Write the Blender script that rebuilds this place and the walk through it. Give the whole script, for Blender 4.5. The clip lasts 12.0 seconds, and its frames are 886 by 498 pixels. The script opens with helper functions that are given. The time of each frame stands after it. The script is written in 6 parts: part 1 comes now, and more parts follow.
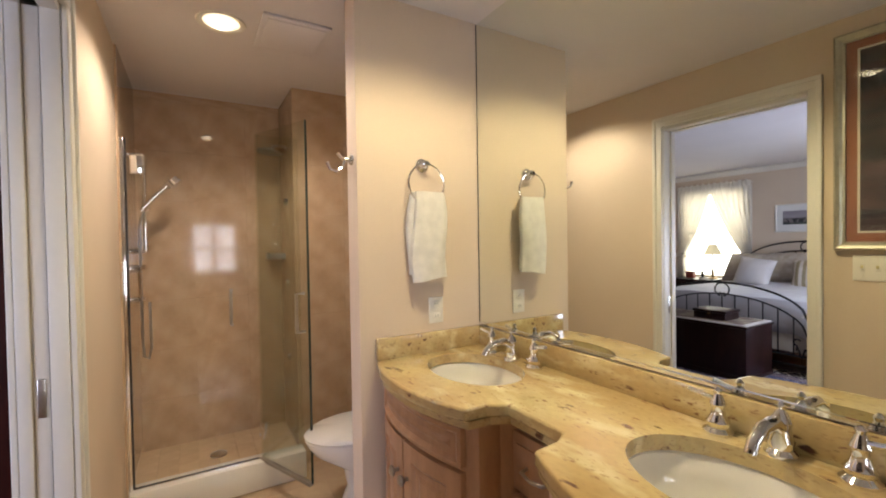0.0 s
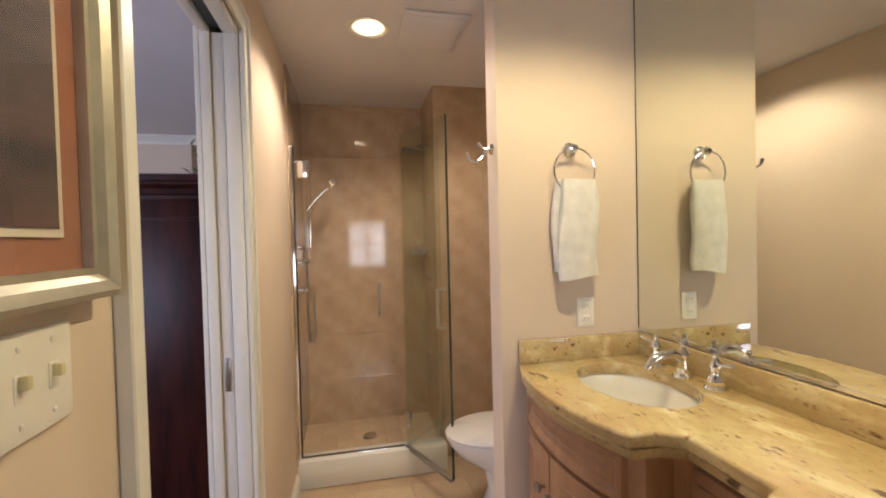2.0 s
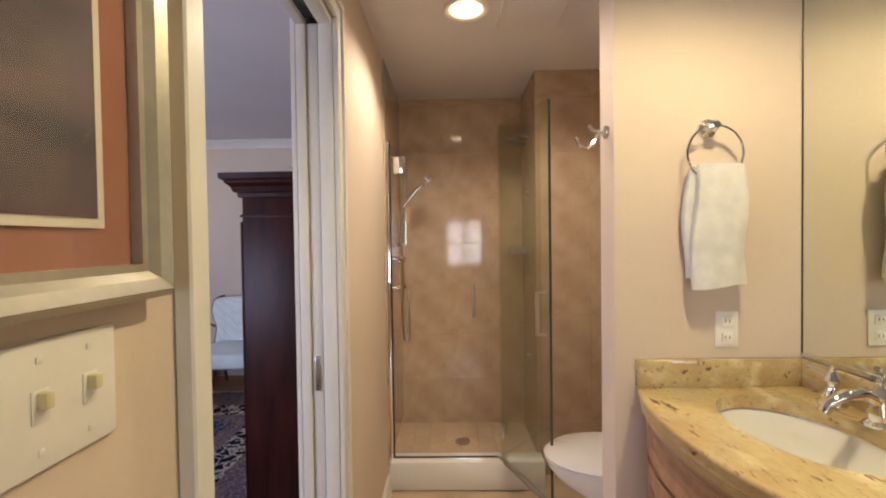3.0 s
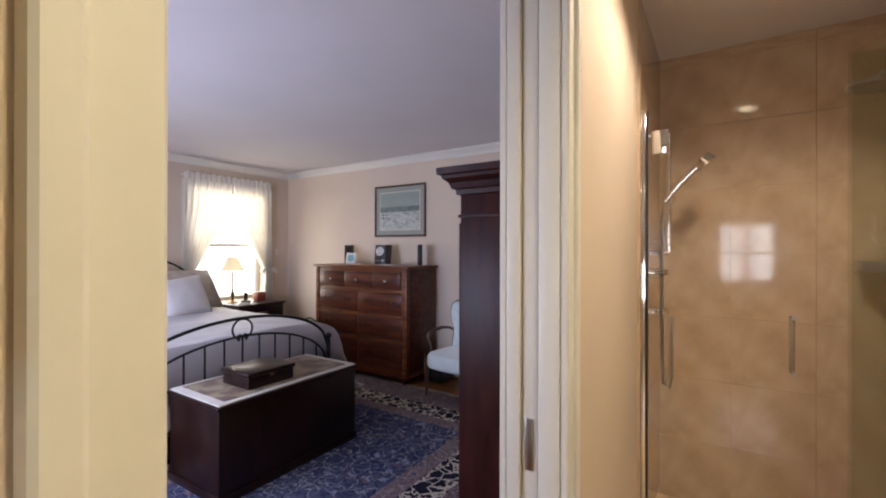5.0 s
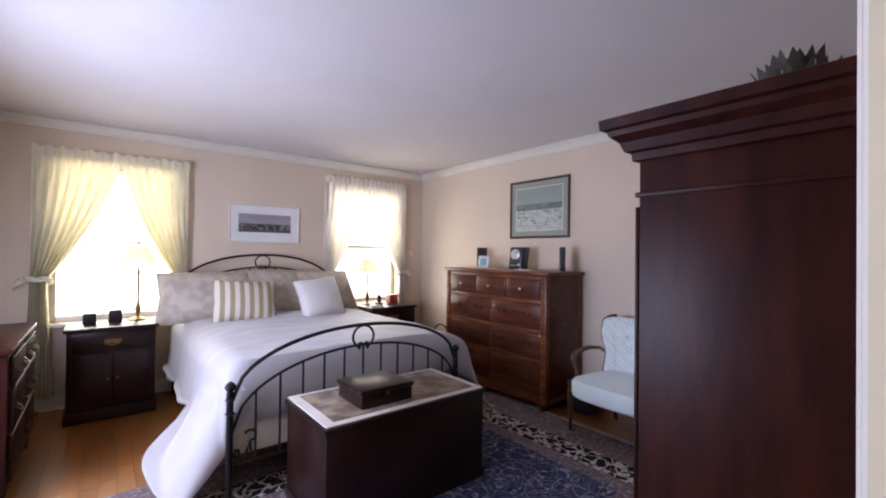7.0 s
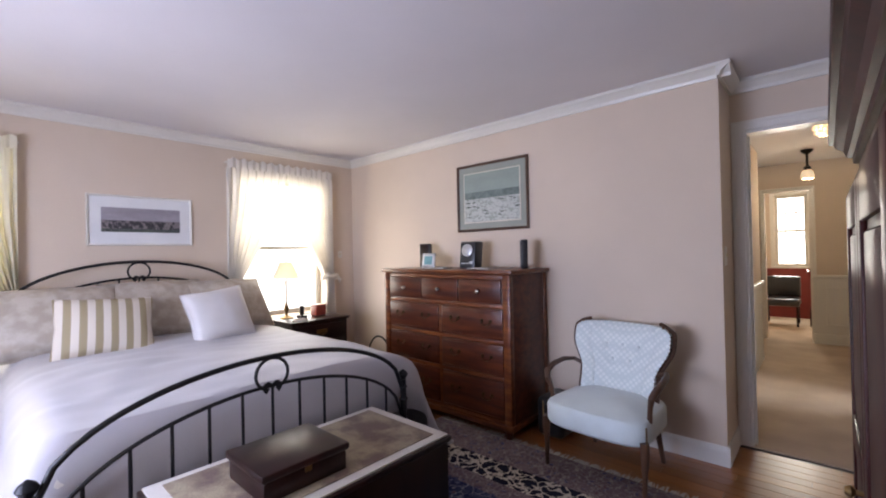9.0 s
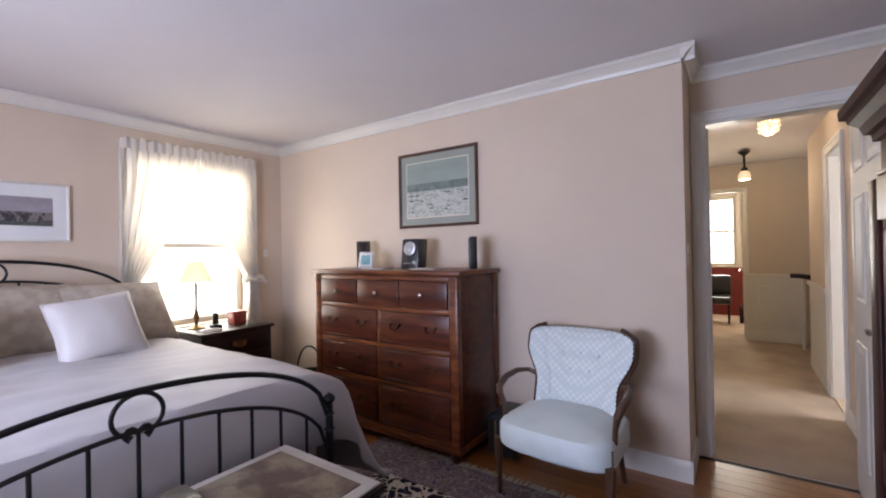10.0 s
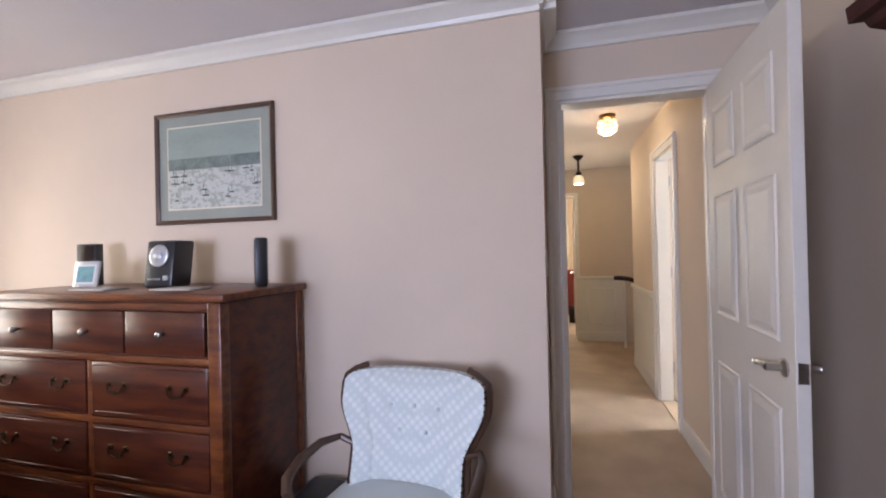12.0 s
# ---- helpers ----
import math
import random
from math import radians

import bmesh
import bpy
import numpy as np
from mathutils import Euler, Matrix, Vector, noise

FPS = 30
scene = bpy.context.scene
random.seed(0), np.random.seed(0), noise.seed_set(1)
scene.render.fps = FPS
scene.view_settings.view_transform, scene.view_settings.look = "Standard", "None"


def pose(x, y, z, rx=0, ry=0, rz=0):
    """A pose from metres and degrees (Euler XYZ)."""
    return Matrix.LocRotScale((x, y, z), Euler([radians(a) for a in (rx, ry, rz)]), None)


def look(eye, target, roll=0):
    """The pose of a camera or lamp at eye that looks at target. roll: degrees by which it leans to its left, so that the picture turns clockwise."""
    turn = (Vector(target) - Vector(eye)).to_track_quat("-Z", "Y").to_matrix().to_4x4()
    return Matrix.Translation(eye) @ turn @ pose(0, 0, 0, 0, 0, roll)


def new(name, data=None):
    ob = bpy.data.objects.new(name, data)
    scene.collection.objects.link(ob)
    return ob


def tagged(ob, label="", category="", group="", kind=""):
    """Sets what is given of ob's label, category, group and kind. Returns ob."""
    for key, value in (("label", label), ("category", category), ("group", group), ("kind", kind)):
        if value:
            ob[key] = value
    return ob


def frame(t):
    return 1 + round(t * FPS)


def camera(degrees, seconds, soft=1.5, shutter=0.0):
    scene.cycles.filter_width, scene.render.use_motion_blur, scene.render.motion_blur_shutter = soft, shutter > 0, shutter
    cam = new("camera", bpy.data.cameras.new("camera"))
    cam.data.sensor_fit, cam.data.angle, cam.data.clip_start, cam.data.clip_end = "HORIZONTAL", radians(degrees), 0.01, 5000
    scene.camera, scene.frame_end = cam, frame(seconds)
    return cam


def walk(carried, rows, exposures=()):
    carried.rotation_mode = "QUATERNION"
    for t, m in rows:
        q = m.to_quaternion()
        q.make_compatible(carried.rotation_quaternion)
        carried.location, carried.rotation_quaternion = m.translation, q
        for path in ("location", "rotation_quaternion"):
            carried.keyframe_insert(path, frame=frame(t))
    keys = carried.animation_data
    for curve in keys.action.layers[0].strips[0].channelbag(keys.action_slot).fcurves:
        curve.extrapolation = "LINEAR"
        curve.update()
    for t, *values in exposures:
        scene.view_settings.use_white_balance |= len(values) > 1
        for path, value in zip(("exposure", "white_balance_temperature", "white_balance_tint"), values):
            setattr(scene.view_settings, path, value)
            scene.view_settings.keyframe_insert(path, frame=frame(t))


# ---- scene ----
cam = camera(92.5, 12.0, soft=2.0)
PATH = [
    (0, (0.257, 0.116, 1.350), (1.272, 1.839, 1.314), -0.9),
    (0.5, (0.263, 0.131, 1.339), (1.175, 1.910, 1.306), -1.1),
    (1, (0.267, 0.152, 1.334), (1.042, 1.996, 1.294), -1.1),
    (1.5, (0.278, 0.179, 1.339), (0.895, 2.081, 1.299), -1.3),
    (2, (0.285, 0.227, 1.344), (0.702, 2.183, 1.302), -1.4),
    (2.5, (0.295, 0.293, 1.348), (0.495, 2.282, 1.306), -1.0),
    (3, (0.303, 0.374, 1.341), (0.268, 2.373, 1.301), -0.8),
    (3.2, (0.301, 0.408, 1.338), (0.171, 2.404, 1.304), -0.7),
    (4.8, (0.225, 0.79, 1.342), (-0.738, 2.543, 1.334), 0.5),
    (5, (0.212, 0.838, 1.334), (-0.873, 2.518, 1.335), 0.1),
    (5.2, (0.187, 0.883, 1.349), (-1.008, 2.487, 1.35), -0.0),
    (5.5, (0.156, 0.948, 1.332), (-1.193, 2.424, 1.35), 0.3),
    (6, (0.085, 1.033, 1.333), (-1.418, 2.352, 1.353), 0.9),
    (6.5, (-0.013, 1.15, 1.321), (-1.562, 2.416, 1.347), 0.7),
    (6.7, (-0.054, 1.19, 1.314), (-1.615, 2.441, 1.334), 0.7),
    (8.3, (-0.477, 1.509, 1.324), (-1.967, 2.843, 1.327), -0.2),
    (8.5, (-0.537, 1.56, 1.32), (-1.99, 2.935, 1.328), -0.6),
    (9, (-0.718, 1.664, 1.296), (-2.057, 3.15, 1.313), -1.2),
    (9.5, (-0.837, 1.807, 1.282), (-2.081, 3.373, 1.304), -1.7),
    (10, (-0.942, 1.978, 1.286), (-2.08, 3.623, 1.297), -1.1),
    (10.5, (-1.019, 2.164, 1.284), (-2.008, 3.902, 1.296), -0.9),
    (11, (-1.082, 2.37, 1.291), (-1.925, 4.183, 1.302), -1.4),
    (11.5, (-1.114, 2.584, 1.302), (-1.779, 4.47, 1.31), -1.3),
    (12, (-1.128, 2.814, 1.303), (-1.641, 4.747, 1.313), -1.3),
]
walk(cam, [(t, look(eye, target, roll)) for t, eye, target, roll in PATH], [(0, -0.4), (3.2, -0.36), (5.2, -0.36), (6.5, -0.2), (8.5, 0.0), (10, 0.08), (12, 0.26)])

# ---- light ----
world = bpy.data.worlds.new("world")
scene.world = world
world.use_nodes = True
wn = world.node_tree
sky = wn.nodes.new("ShaderNodeTexSky")
sky.sky_type, sky.sun_disc = "NISHITA", False
sky.sun_elevation, sky.sun_rotation = radians(48), radians(250)
wn.links.new(sky.outputs[0], wn.nodes["Background"].inputs[0])
wn.nodes["Background"].inputs[1].default_value = 0.12
sun = new("sun", bpy.data.lights.new("sun", "SUN"))
sun.data.energy, sun.data.angle, sun.data.color = 1.0, radians(12), (1.0, 0.95, 0.88)
sun.matrix_world = look((8, -14, 16), (0, 0, 0))


def area_lamp(name, eye, target, w, h, power, color):
    ob = new(name, bpy.data.lights.new(name, "AREA"))
    ob.data.shape, ob.data.size, ob.data.size_y = "RECTANGLE", w, h
    ob.data.energy, ob.data.color = power, color
    ob.matrix_world = look(eye, target)
    return ob


def spot_lamp(name, eye, target, power, color, angle=150, radius=0.04):
    ob = new(name, bpy.data.lights.new(name, "SPOT"))
    ob.data.energy, ob.data.color = power, color
    ob.data.spot_size, ob.data.spot_blend, ob.data.shadow_soft_size = radians(angle), 0.5, radius
    ob.matrix_world = look(eye, target)
    return ob


def bulb_lamp(name, eye, power, color, radius=0.05):
    ob = new(name, bpy.data.lights.new(name, "POINT"))
    ob.data.energy, ob.data.color, ob.data.shadow_soft_size = power, color, radius
    ob.location = eye
    return ob


DAY = (0.80, 0.88, 1.0)
WARM = (1.0, 0.85, 0.54)
area_lamp("daylight_west", (-4.84, 1.36, 1.38), (0, 1.36, 1.2), 0.80, 1.30, 17, (1.0, 0.91, 0.80))
area_lamp("daylight_west", (-4.84, 3.80, 1.38), (0, 3.80, 1.2), 0.90, 1.30, 18, (1.0, 0.91, 0.80))
area_lamp("daylight_south", (-2.45, 0.28, 1.22), (-2.25, 4.0, 0.2), 1.6, 1.0, 120, (0.63, 0.69, 1.0))
area_lamp("daylight_bath", (0.55, -1.90, 1.3), (0.55, 5, 1.25), 0.80, 0.95, 26, DAY)
area_lamp("daylight_study", (-1.2, 11.42, 1.5), (-1.2, 5, 1.2), 0.5, 1.2, 40, (1.0, 0.95, 0.85))
# Added fill lamp to brighten the hall; the side room has no window.
area_lamp("daylight_side_room", (1.25, 6.45, 1.4), (-2, 6.4, 1.0), 0.9, 1.2, 55, (0.85, 0.9, 1.0))
spot_lamp("can_light_shower", (0.38, 2.13, 2.26), (0.38, 2.13, 0), 72, (1.0, 0.86, 0.70))
spot_lamp("can_light_vanity", (0.93, 0.98, 2.26), (0.93, 0.98, 0), 82, WARM)
bulb_lamp("hall_bulb", (-0.70, 6.47, 2.22), 7, (1.0, 0.82, 0.6))
bulb_lamp("hall_bulb", (-0.85, 7.98, 2.00), 13, (1.0, 0.82, 0.6))


# ---- materials ----
def material(name, color, rough=0.5, metal=0.0, var=0.12, scale=6.0, fine=80.0, bump=0.05, coat=0.0, second=None, stretch=(1, 1, 1), spec=0.5, sheen=0.0, piece=0.0, mid=(0.35, 0.7)):
    m = bpy.data.materials.new(name)
    m.use_nodes = True
    nt = m.node_tree
    n, l = nt.nodes, nt.links
    b = n["Principled BSDF"]
    co = n.new("ShaderNodeTexCoord")
    mp = n.new("ShaderNodeMapping")
    mp.inputs["Scale"].default_value = stretch
    l.new(co.outputs["Object"], mp.inputs[0])
    big = n.new("ShaderNodeTexNoise")
    big.inputs["Scale"].default_value, big.inputs["Detail"].default_value = scale, 5
    l.new(mp.outputs[0], big.inputs["Vector"])
    small = n.new("ShaderNodeTexNoise")
    small.inputs["Scale"].default_value, small.inputs["Detail"].default_value = fine, 3
    l.new(mp.outputs[0], small.inputs["Vector"])
    ramp = n.new("ShaderNodeValToRGB")
    ramp.color_ramp.elements[0].position, ramp.color_ramp.elements[1].position = mid
    c0 = second if second else tuple(c * (1 - var) for c in color)
    c1 = color if second else tuple(min(1, c * (1 + var * 0.6)) for c in color)
    ramp.color_ramp.elements[0].color = (*c0, 1)
    ramp.color_ramp.elements[1].color = (*c1, 1)
    l.new(big.outputs[0], ramp.inputs[0])
    out = ramp.outputs[0]
    mix = n.new("ShaderNodeMixRGB")
    mix.blend_type, mix.inputs[0].default_value = "MULTIPLY", min(1.0, var * 1.5)
    l.new(out, mix.inputs[1])
    l.new(small.outputs[0], mix.inputs[2])
    out = mix.outputs[0]
    if piece:
        oi = n.new("ShaderNodeObjectInfo")
        hsv = n.new("ShaderNodeHueSaturation")
        mr = n.new("ShaderNodeMapRange")
        mr.inputs[3].default_value, mr.inputs[4].default_value = 1 - piece, 1 + piece
        l.new(oi.outputs["Random"], mr.inputs[0])
        l.new(mr.outputs[0], hsv.inputs["Value"])
        l.new(out, hsv.inputs["Color"])
        out = hsv.outputs[0]
    l.new(out, b.inputs["Base Color"])
    b.inputs["Roughness"].default_value, b.inputs["Metallic"].default_value = rough, metal
    b.inputs["Coat Weight"].default_value = coat
    b.inputs["Specular IOR Level"].default_value = spec
    b.inputs["Sheen Weight"].default_value = sheen
    if bump:
        bp = n.new("ShaderNodeBump")
        bp.inputs["Strength"].default_value, bp.inputs["Distance"].default_value = bump, 0.01
        l.new(small.outputs[0], bp.inputs["Height"])
        l.new(bp.outputs[0], b.inputs["Normal"])
    return m


def glass_material(name, color=(1, 1, 1), rough=0.0):
    m = bpy.data.materials.new(name)
    m.use_nodes = True
    n, l = m.node_tree.nodes, m.node_tree.links
    n.remove(n["Principled BSDF"])
    tr = n.new("ShaderNodeBsdfTransparent")
    tr.inputs[0].default_value = (*color, 1)
    gl = n.new("ShaderNodeBsdfGlossy")
    gl.inputs["Roughness"].default_value = rough
    lw = n.new("ShaderNodeLayerWeight")
    lw.inputs[0].default_value = 0.5
    pw = n.new("ShaderNodeMath")
    pw.operation = "POWER"
    pw.inputs[1].default_value = 4.0
    l.new(lw.outputs["Facing"], pw.inputs[0])
    fr = n.new("ShaderNodeMath")
    fr.operation = "MULTIPLY_ADD"
    fr.inputs[1].default_value, fr.inputs[2].default_value = 0.55, 0.035
    l.new(pw.outputs[0], fr.inputs[0])
    mx = n.new("ShaderNodeMixShader")
    l.new(fr.outputs[0], mx.inputs[0])
    l.new(tr.outputs[0], mx.inputs[1])
    l.new(gl.outputs[0], mx.inputs[2])
    l.new(mx.outputs[0], n["Material Output"].inputs[0])
    return m


def cloth_material(name, color, share):
    """Thin cloth that lets light through."""
    m = material(name, color, 0.9, var=0.08, scale=9, fine=260, bump=0.12, spec=0.1)
    n, l = m.node_tree.nodes, m.node_tree.links
    tl = n.new("ShaderNodeBsdfTranslucent")
    tl.inputs[0].default_value = (*color, 1)
    mx = n.new("ShaderNodeMixShader")
    mx.inputs[0].default_value = share
    l.new(n["Principled BSDF"].outputs[0], mx.inputs[1])
    l.new(tl.outputs[0], mx.inputs[2])
    l.new(mx.outputs[0], n["Material Output"].inputs[0])
    return m


def glow_material(name, color, strength):
    m = bpy.data.materials.new(name)
    m.use_nodes = True
    b = m.node_tree.nodes["Principled BSDF"]
    b.inputs["Base Color"].default_value = (*color, 1)
    b.inputs["Emission Color"].default_value = (*color, 1)
    b.inputs["Emission Strength"].default_value = strength
    return m


def stripe_material(name, a, b, width, axis="X"):
    m = material(name, a, 0.75, var=0.08, fine=200, bump=0.1)
    n, l = m.node_tree.nodes, m.node_tree.links
    co = n.new("ShaderNodeTexCoord")
    wv = n.new("ShaderNodeTexWave")
    wv.bands_direction = axis
    wv.inputs["Scale"].default_value = 0.314 / width
    wv.inputs["Distortion"].default_value = 0.3
    l.new(co.outputs["Object"], wv.inputs["Vector"])
    rp = n.new("ShaderNodeValToRGB")
    rp.color_ramp.elements[0].position, rp.color_ramp.elements[1].position = 0.45, 0.55
    rp.color_ramp.elements[0].color, rp.color_ramp.elements[1].color = (*a, 1), (*b, 1)
    l.new(wv.outputs[0], rp.inputs[0])
    l.new(rp.outputs[0], n["Principled BSDF"].inputs["Base Color"])
    return m


def granite_material(name):
    m = material(name, (0.64, 0.51, 0.25), 0.12, var=0.2, scale=7, second=(0.50, 0.34, 0.15), stretch=(1.0, 0.55, 1), bump=0.0, coat=0.6)
    n, l = m.node_tree.nodes, m.node_tree.links
    b = n["Principled BSDF"]
    base = b.inputs["Base Color"].links[0].from_socket
    co = n.new("ShaderNodeTexCoord")
    mp = n.new("ShaderNodeMapping")
    mp.inputs["Scale"].default_value, mp.inputs["Rotation"].default_value = (1.0, 0.35, 1.0), (0, 0, 0.5)
    l.new(co.outputs["Object"], mp.inputs[0])
    for scale, lo, hi, color in ((13, 0.55, 0.75, (0.74, 0.65, 0.40)), (34, 0.65, 0.71, (0.12, 0.06, 0.04)), (80, 0.63, 0.70, (0.26, 0.15, 0.08)), (150, 0.60, 0.68, (0.38, 0.26, 0.13))):
        t = n.new("ShaderNodeTexNoise")
        t.inputs["Scale"].default_value, t.inputs["Detail"].default_value = scale, 6
        l.new(mp.outputs[0], t.inputs["Vector"])
        r = n.new("ShaderNodeValToRGB")
        r.color_ramp.elements[0].position, r.color_ramp.elements[1].position = lo, hi
        l.new(t.outputs[0], r.inputs[0])
        x = n.new("ShaderNodeMixRGB")
        x.inputs[2].default_value = (*color, 1)
        l.new(r.outputs[0], x.inputs[0])
        l.new(base, x.inputs[1])
        base = x.outputs[0]
    l.new(base, b.inputs["Base Color"])
    return m


def rug_material(name, ground, colors, scale):
    m = material(name, ground, 0.95, var=0.2, fine=150, bump=0.3, spec=0.05)
    n, l = m.node_tree.nodes, m.node_tree.links
    b = n["Principled BSDF"]
    base = b.inputs["Base Color"].links[0].from_socket
    co = n.new("ShaderNodeTexCoord")
    for k, (color, lo, hi, s) in enumerate(colors):
        t = n.new("ShaderNodeTexVoronoi")
        t.feature = "DISTANCE_TO_EDGE" if k % 2 else "F1"
        t.inputs["Scale"].default_value = scale * s
        w = n.new("ShaderNodeTexNoise")
        w.inputs["Scale"].default_value = scale * 0.8
        l.new(co.outputs["Object"], w.inputs["Vector"])
        a = n.new("ShaderNodeMixRGB")
        a.inputs[0].default_value = 0.12
        l.new(co.outputs["Object"], a.inputs[1])
        l.new(w.outputs["Color"], a.inputs[2])
        l.new(a.outputs[0], t.inputs["Vector"])
        r = n.new("ShaderNodeValToRGB")
        r.color_ramp.elements[0].position, r.color_ramp.elements[1].position = lo, hi
        r.color_ramp.elements[0].color, r.color_ramp.elements[1].color = (1, 1, 1, 1), (0, 0, 0, 1)
        l.new(t.outputs["Distance"], r.inputs[0])
        x = n.new("ShaderNodeMixRGB")
        x.inputs[2].default_value = (*color, 1)
        l.new(r.outputs[0], x.inputs[0])
        l.new(base, x.inputs[1])
        base = x.outputs[0]
    l.new(base, b.inputs["Base Color"])
    return m


PAINT = material("wall_paint", (0.66, 0.547, 0.43), 0.75, var=0.04, scale=2, fine=140, bump=0.03, spec=0.2)
BATH_PAINT = material("bath_paint", (0.65, 0.53, 0.41), 0.7, var=0.04, scale=2, fine=140, bump=0.03, spec=0.2)
CEIL = material("ceiling_paint", (0.70, 0.665, 0.67), 0.85, var=0.03, scale=2, fine=120, bump=0.03, spec=0.1)
WHITE = material("white_trim_paint", (0.72, 0.69, 0.62), 0.35, var=0.04, scale=3, fine=60, bump=0.02)
DOORWHITE = material("door_paint", (0.68, 0.64, 0.57), 0.5, var=0.05, scale=3, fine=60, bump=0.02)
OAK = material("oak_floor_wood", (0.33, 0.115, 0.022), 0.3, var=0.3, scale=3, fine=50, stretch=(1, 9, 9), bump=0.04, second=(0.27, 0.095, 0.02), piece=0.22, coat=0.3)
ARMOIREWOOD = material("dark_mahogany", (0.055, 0.012, 0.008), 0.40, var=0.3, scale=3, fine=40, stretch=(6, 6, 1), bump=0.03, second=(0.022, 0.005, 0.004), coat=0.0, spec=0.14)
BRONZE = material("dark_bronze", (0.10, 0.065, 0.035), 0.4, metal=1.0, var=0.2, bump=0.03)
MAHOG = material("mahogany", (0.145, 0.037, 0.013), 0.3, var=0.3, scale=3, fine=40, stretch=(1.2, 6, 10), bump=0.03, second=(0.062, 0.014, 0.008), coat=0.05, spec=0.3)
MAHOG_LIGHT = material("cherry_wood", (0.27, 0.085, 0.024), 0.3, var=0.3, scale=3, fine=40, stretch=(1.5, 8, 9), bump=0.03, second=(0.10, 0.024, 0.010), coat=0.05, spec=0.3)
DARKWOOD = material("dark_stained_wood", (0.028, 0.009, 0.007), 0.34, var=0.3, scale=3, fine=40, stretch=(4, 4, 1), bump=0.03, second=(0.014, 0.005, 0.004), coat=0.1, spec=0.25)
MAPLE = material("vanity_maple", (0.48, 0.27, 0.15), 0.35, var=0.2, scale=3, fine=50, stretch=(8, 8, 1), bump=0.02, second=(0.38, 0.20, 0.11))
IRON = material("black_iron", (0.016, 0.015, 0.016), 0.4, metal=0.5, var=0.2, fine=120, bump=0.08)
CHROME = material("chrome", (0.85, 0.85, 0.86), 0.07, metal=1.0, var=0.02, bump=0.0)
BRASS = material("aged_brass", (0.30, 0.19, 0.08), 0.35, metal=1.0, var=0.2, bump=0.03)
NICKEL = material("brushed_nickel", (0.50, 0.47, 0.44), 0.28, metal=1.0, var=0.1, bump=0.02)
GRANITE = granite_material("gold_granite")
MARBLE = material("cream_marble_tile", (0.62, 0.47, 0.33), 0.09, var=0.14, scale=7, fine=16, bump=0.0, second=(0.52, 0.37, 0.24), coat=0.3, piece=0.012)
FLOORTILE = material("cream_floor_tile", (0.66, 0.50, 0.34), 0.2, var=0.1, scale=4, fine=20, bump=0.0, piece=0.05)
GROUT = material("grout", (0.56, 0.41, 0.27), 0.8, var=0.1, bump=0.1)
PORCELAIN = material("white_porcelain", (0.82, 0.80, 0.76), 0.08, var=0.02, bump=0.0, coat=0.5)
TOWEL = material("white_terry", (0.84, 0.80, 0.72), 0.95, var=0.1, scale=20, fine=420, bump=0.6, spec=0.05, sheen=0.3)
PLATE = material("ivory_plastic", (0.78, 0.74, 0.66), 0.35, var=0.03, bump=0.0)
DUVET = material("ivory_duvet_satin", (0.39, 0.365, 0.37), 0.6, var=0.06, scale=5, fine=240, bump=0.08, sheen=0.3)
SHAM = material("taupe_damask_sham", (0.50, 0.44, 0.37), 0.6, var=0.14, scale=14, fine=200, bump=0.15, second=(0.40, 0.34, 0.27), mid=(0.40, 0.60))
STRIPE = stripe_material("striped_satin", (0.58, 0.52, 0.44), (0.30, 0.24, 0.14), 0.075)
CURTAIN = cloth_material("cream_sheer", (0.92, 0.88, 0.72), 0.42)
CURTAIN_W = cloth_material("pale_sheer", (0.93, 0.90, 0.84), 0.5)
BLIND = cloth_material("white_blind", (0.85, 0.85, 0.85), 0.6)
UPHOLST = material("pale_aqua_satin", (0.58, 0.64, 0.62), 0.45, var=0.06, scale=8, fine=180, bump=0.08, sheen=0.3)
LACE = material("white_tufted_lace", (0.68, 0.72, 0.70), 0.7, var=0.06, scale=20, fine=110, bump=0.7)
lace = LACE.node_tree
dots = lace.nodes.new("ShaderNodeTexVoronoi")
dots.inputs["Scale"].default_value, dots.inputs["Randomness"].default_value = 38, 0.0
turn = lace.nodes.new("ShaderNodeMapping")
turn.inputs["Rotation"].default_value = (0, 0.785, 0)
where = lace.nodes.new("ShaderNodeTexCoord")
lace.links.new(where.outputs["Object"], turn.inputs[0])
lace.links.new(turn.outputs[0], dots.inputs["Vector"])
tint = lace.nodes.new("ShaderNodeValToRGB")
tint.color_ramp.elements[0].position, tint.color_ramp.elements[1].position = 0.25, 0.55
tint.color_ramp.elements[0].color, tint.color_ramp.elements[1].color = (0.72, 0.76, 0.73, 1), (0.58, 0.64, 0.62, 1)
lace.links.new(dots.outputs["Distance"], tint.inputs[0])
lace.links.new(tint.outputs[0], lace.nodes["Principled BSDF"].inputs["Base Color"])
relief = lace.nodes.new("ShaderNodeBump")
relief.invert = True
relief.inputs["Strength"].default_value, relief.inputs["Distance"].default_value = 0.35, 0.006
lace.links.new(dots.outputs["Distance"], relief.inputs["Height"])
lace.links.new(relief.outputs[0], lace.nodes["Principled BSDF"].inputs["Normal"])
TOGGLE = material("aged_ivory_toggle", (0.62, 0.54, 0.30), 0.35, var=0.05, bump=0.0)
CHAIRWOOD = material("walnut", (0.10, 0.048, 0.026), 0.35, var=0.3, scale=6, fine=60, bump=0.03)
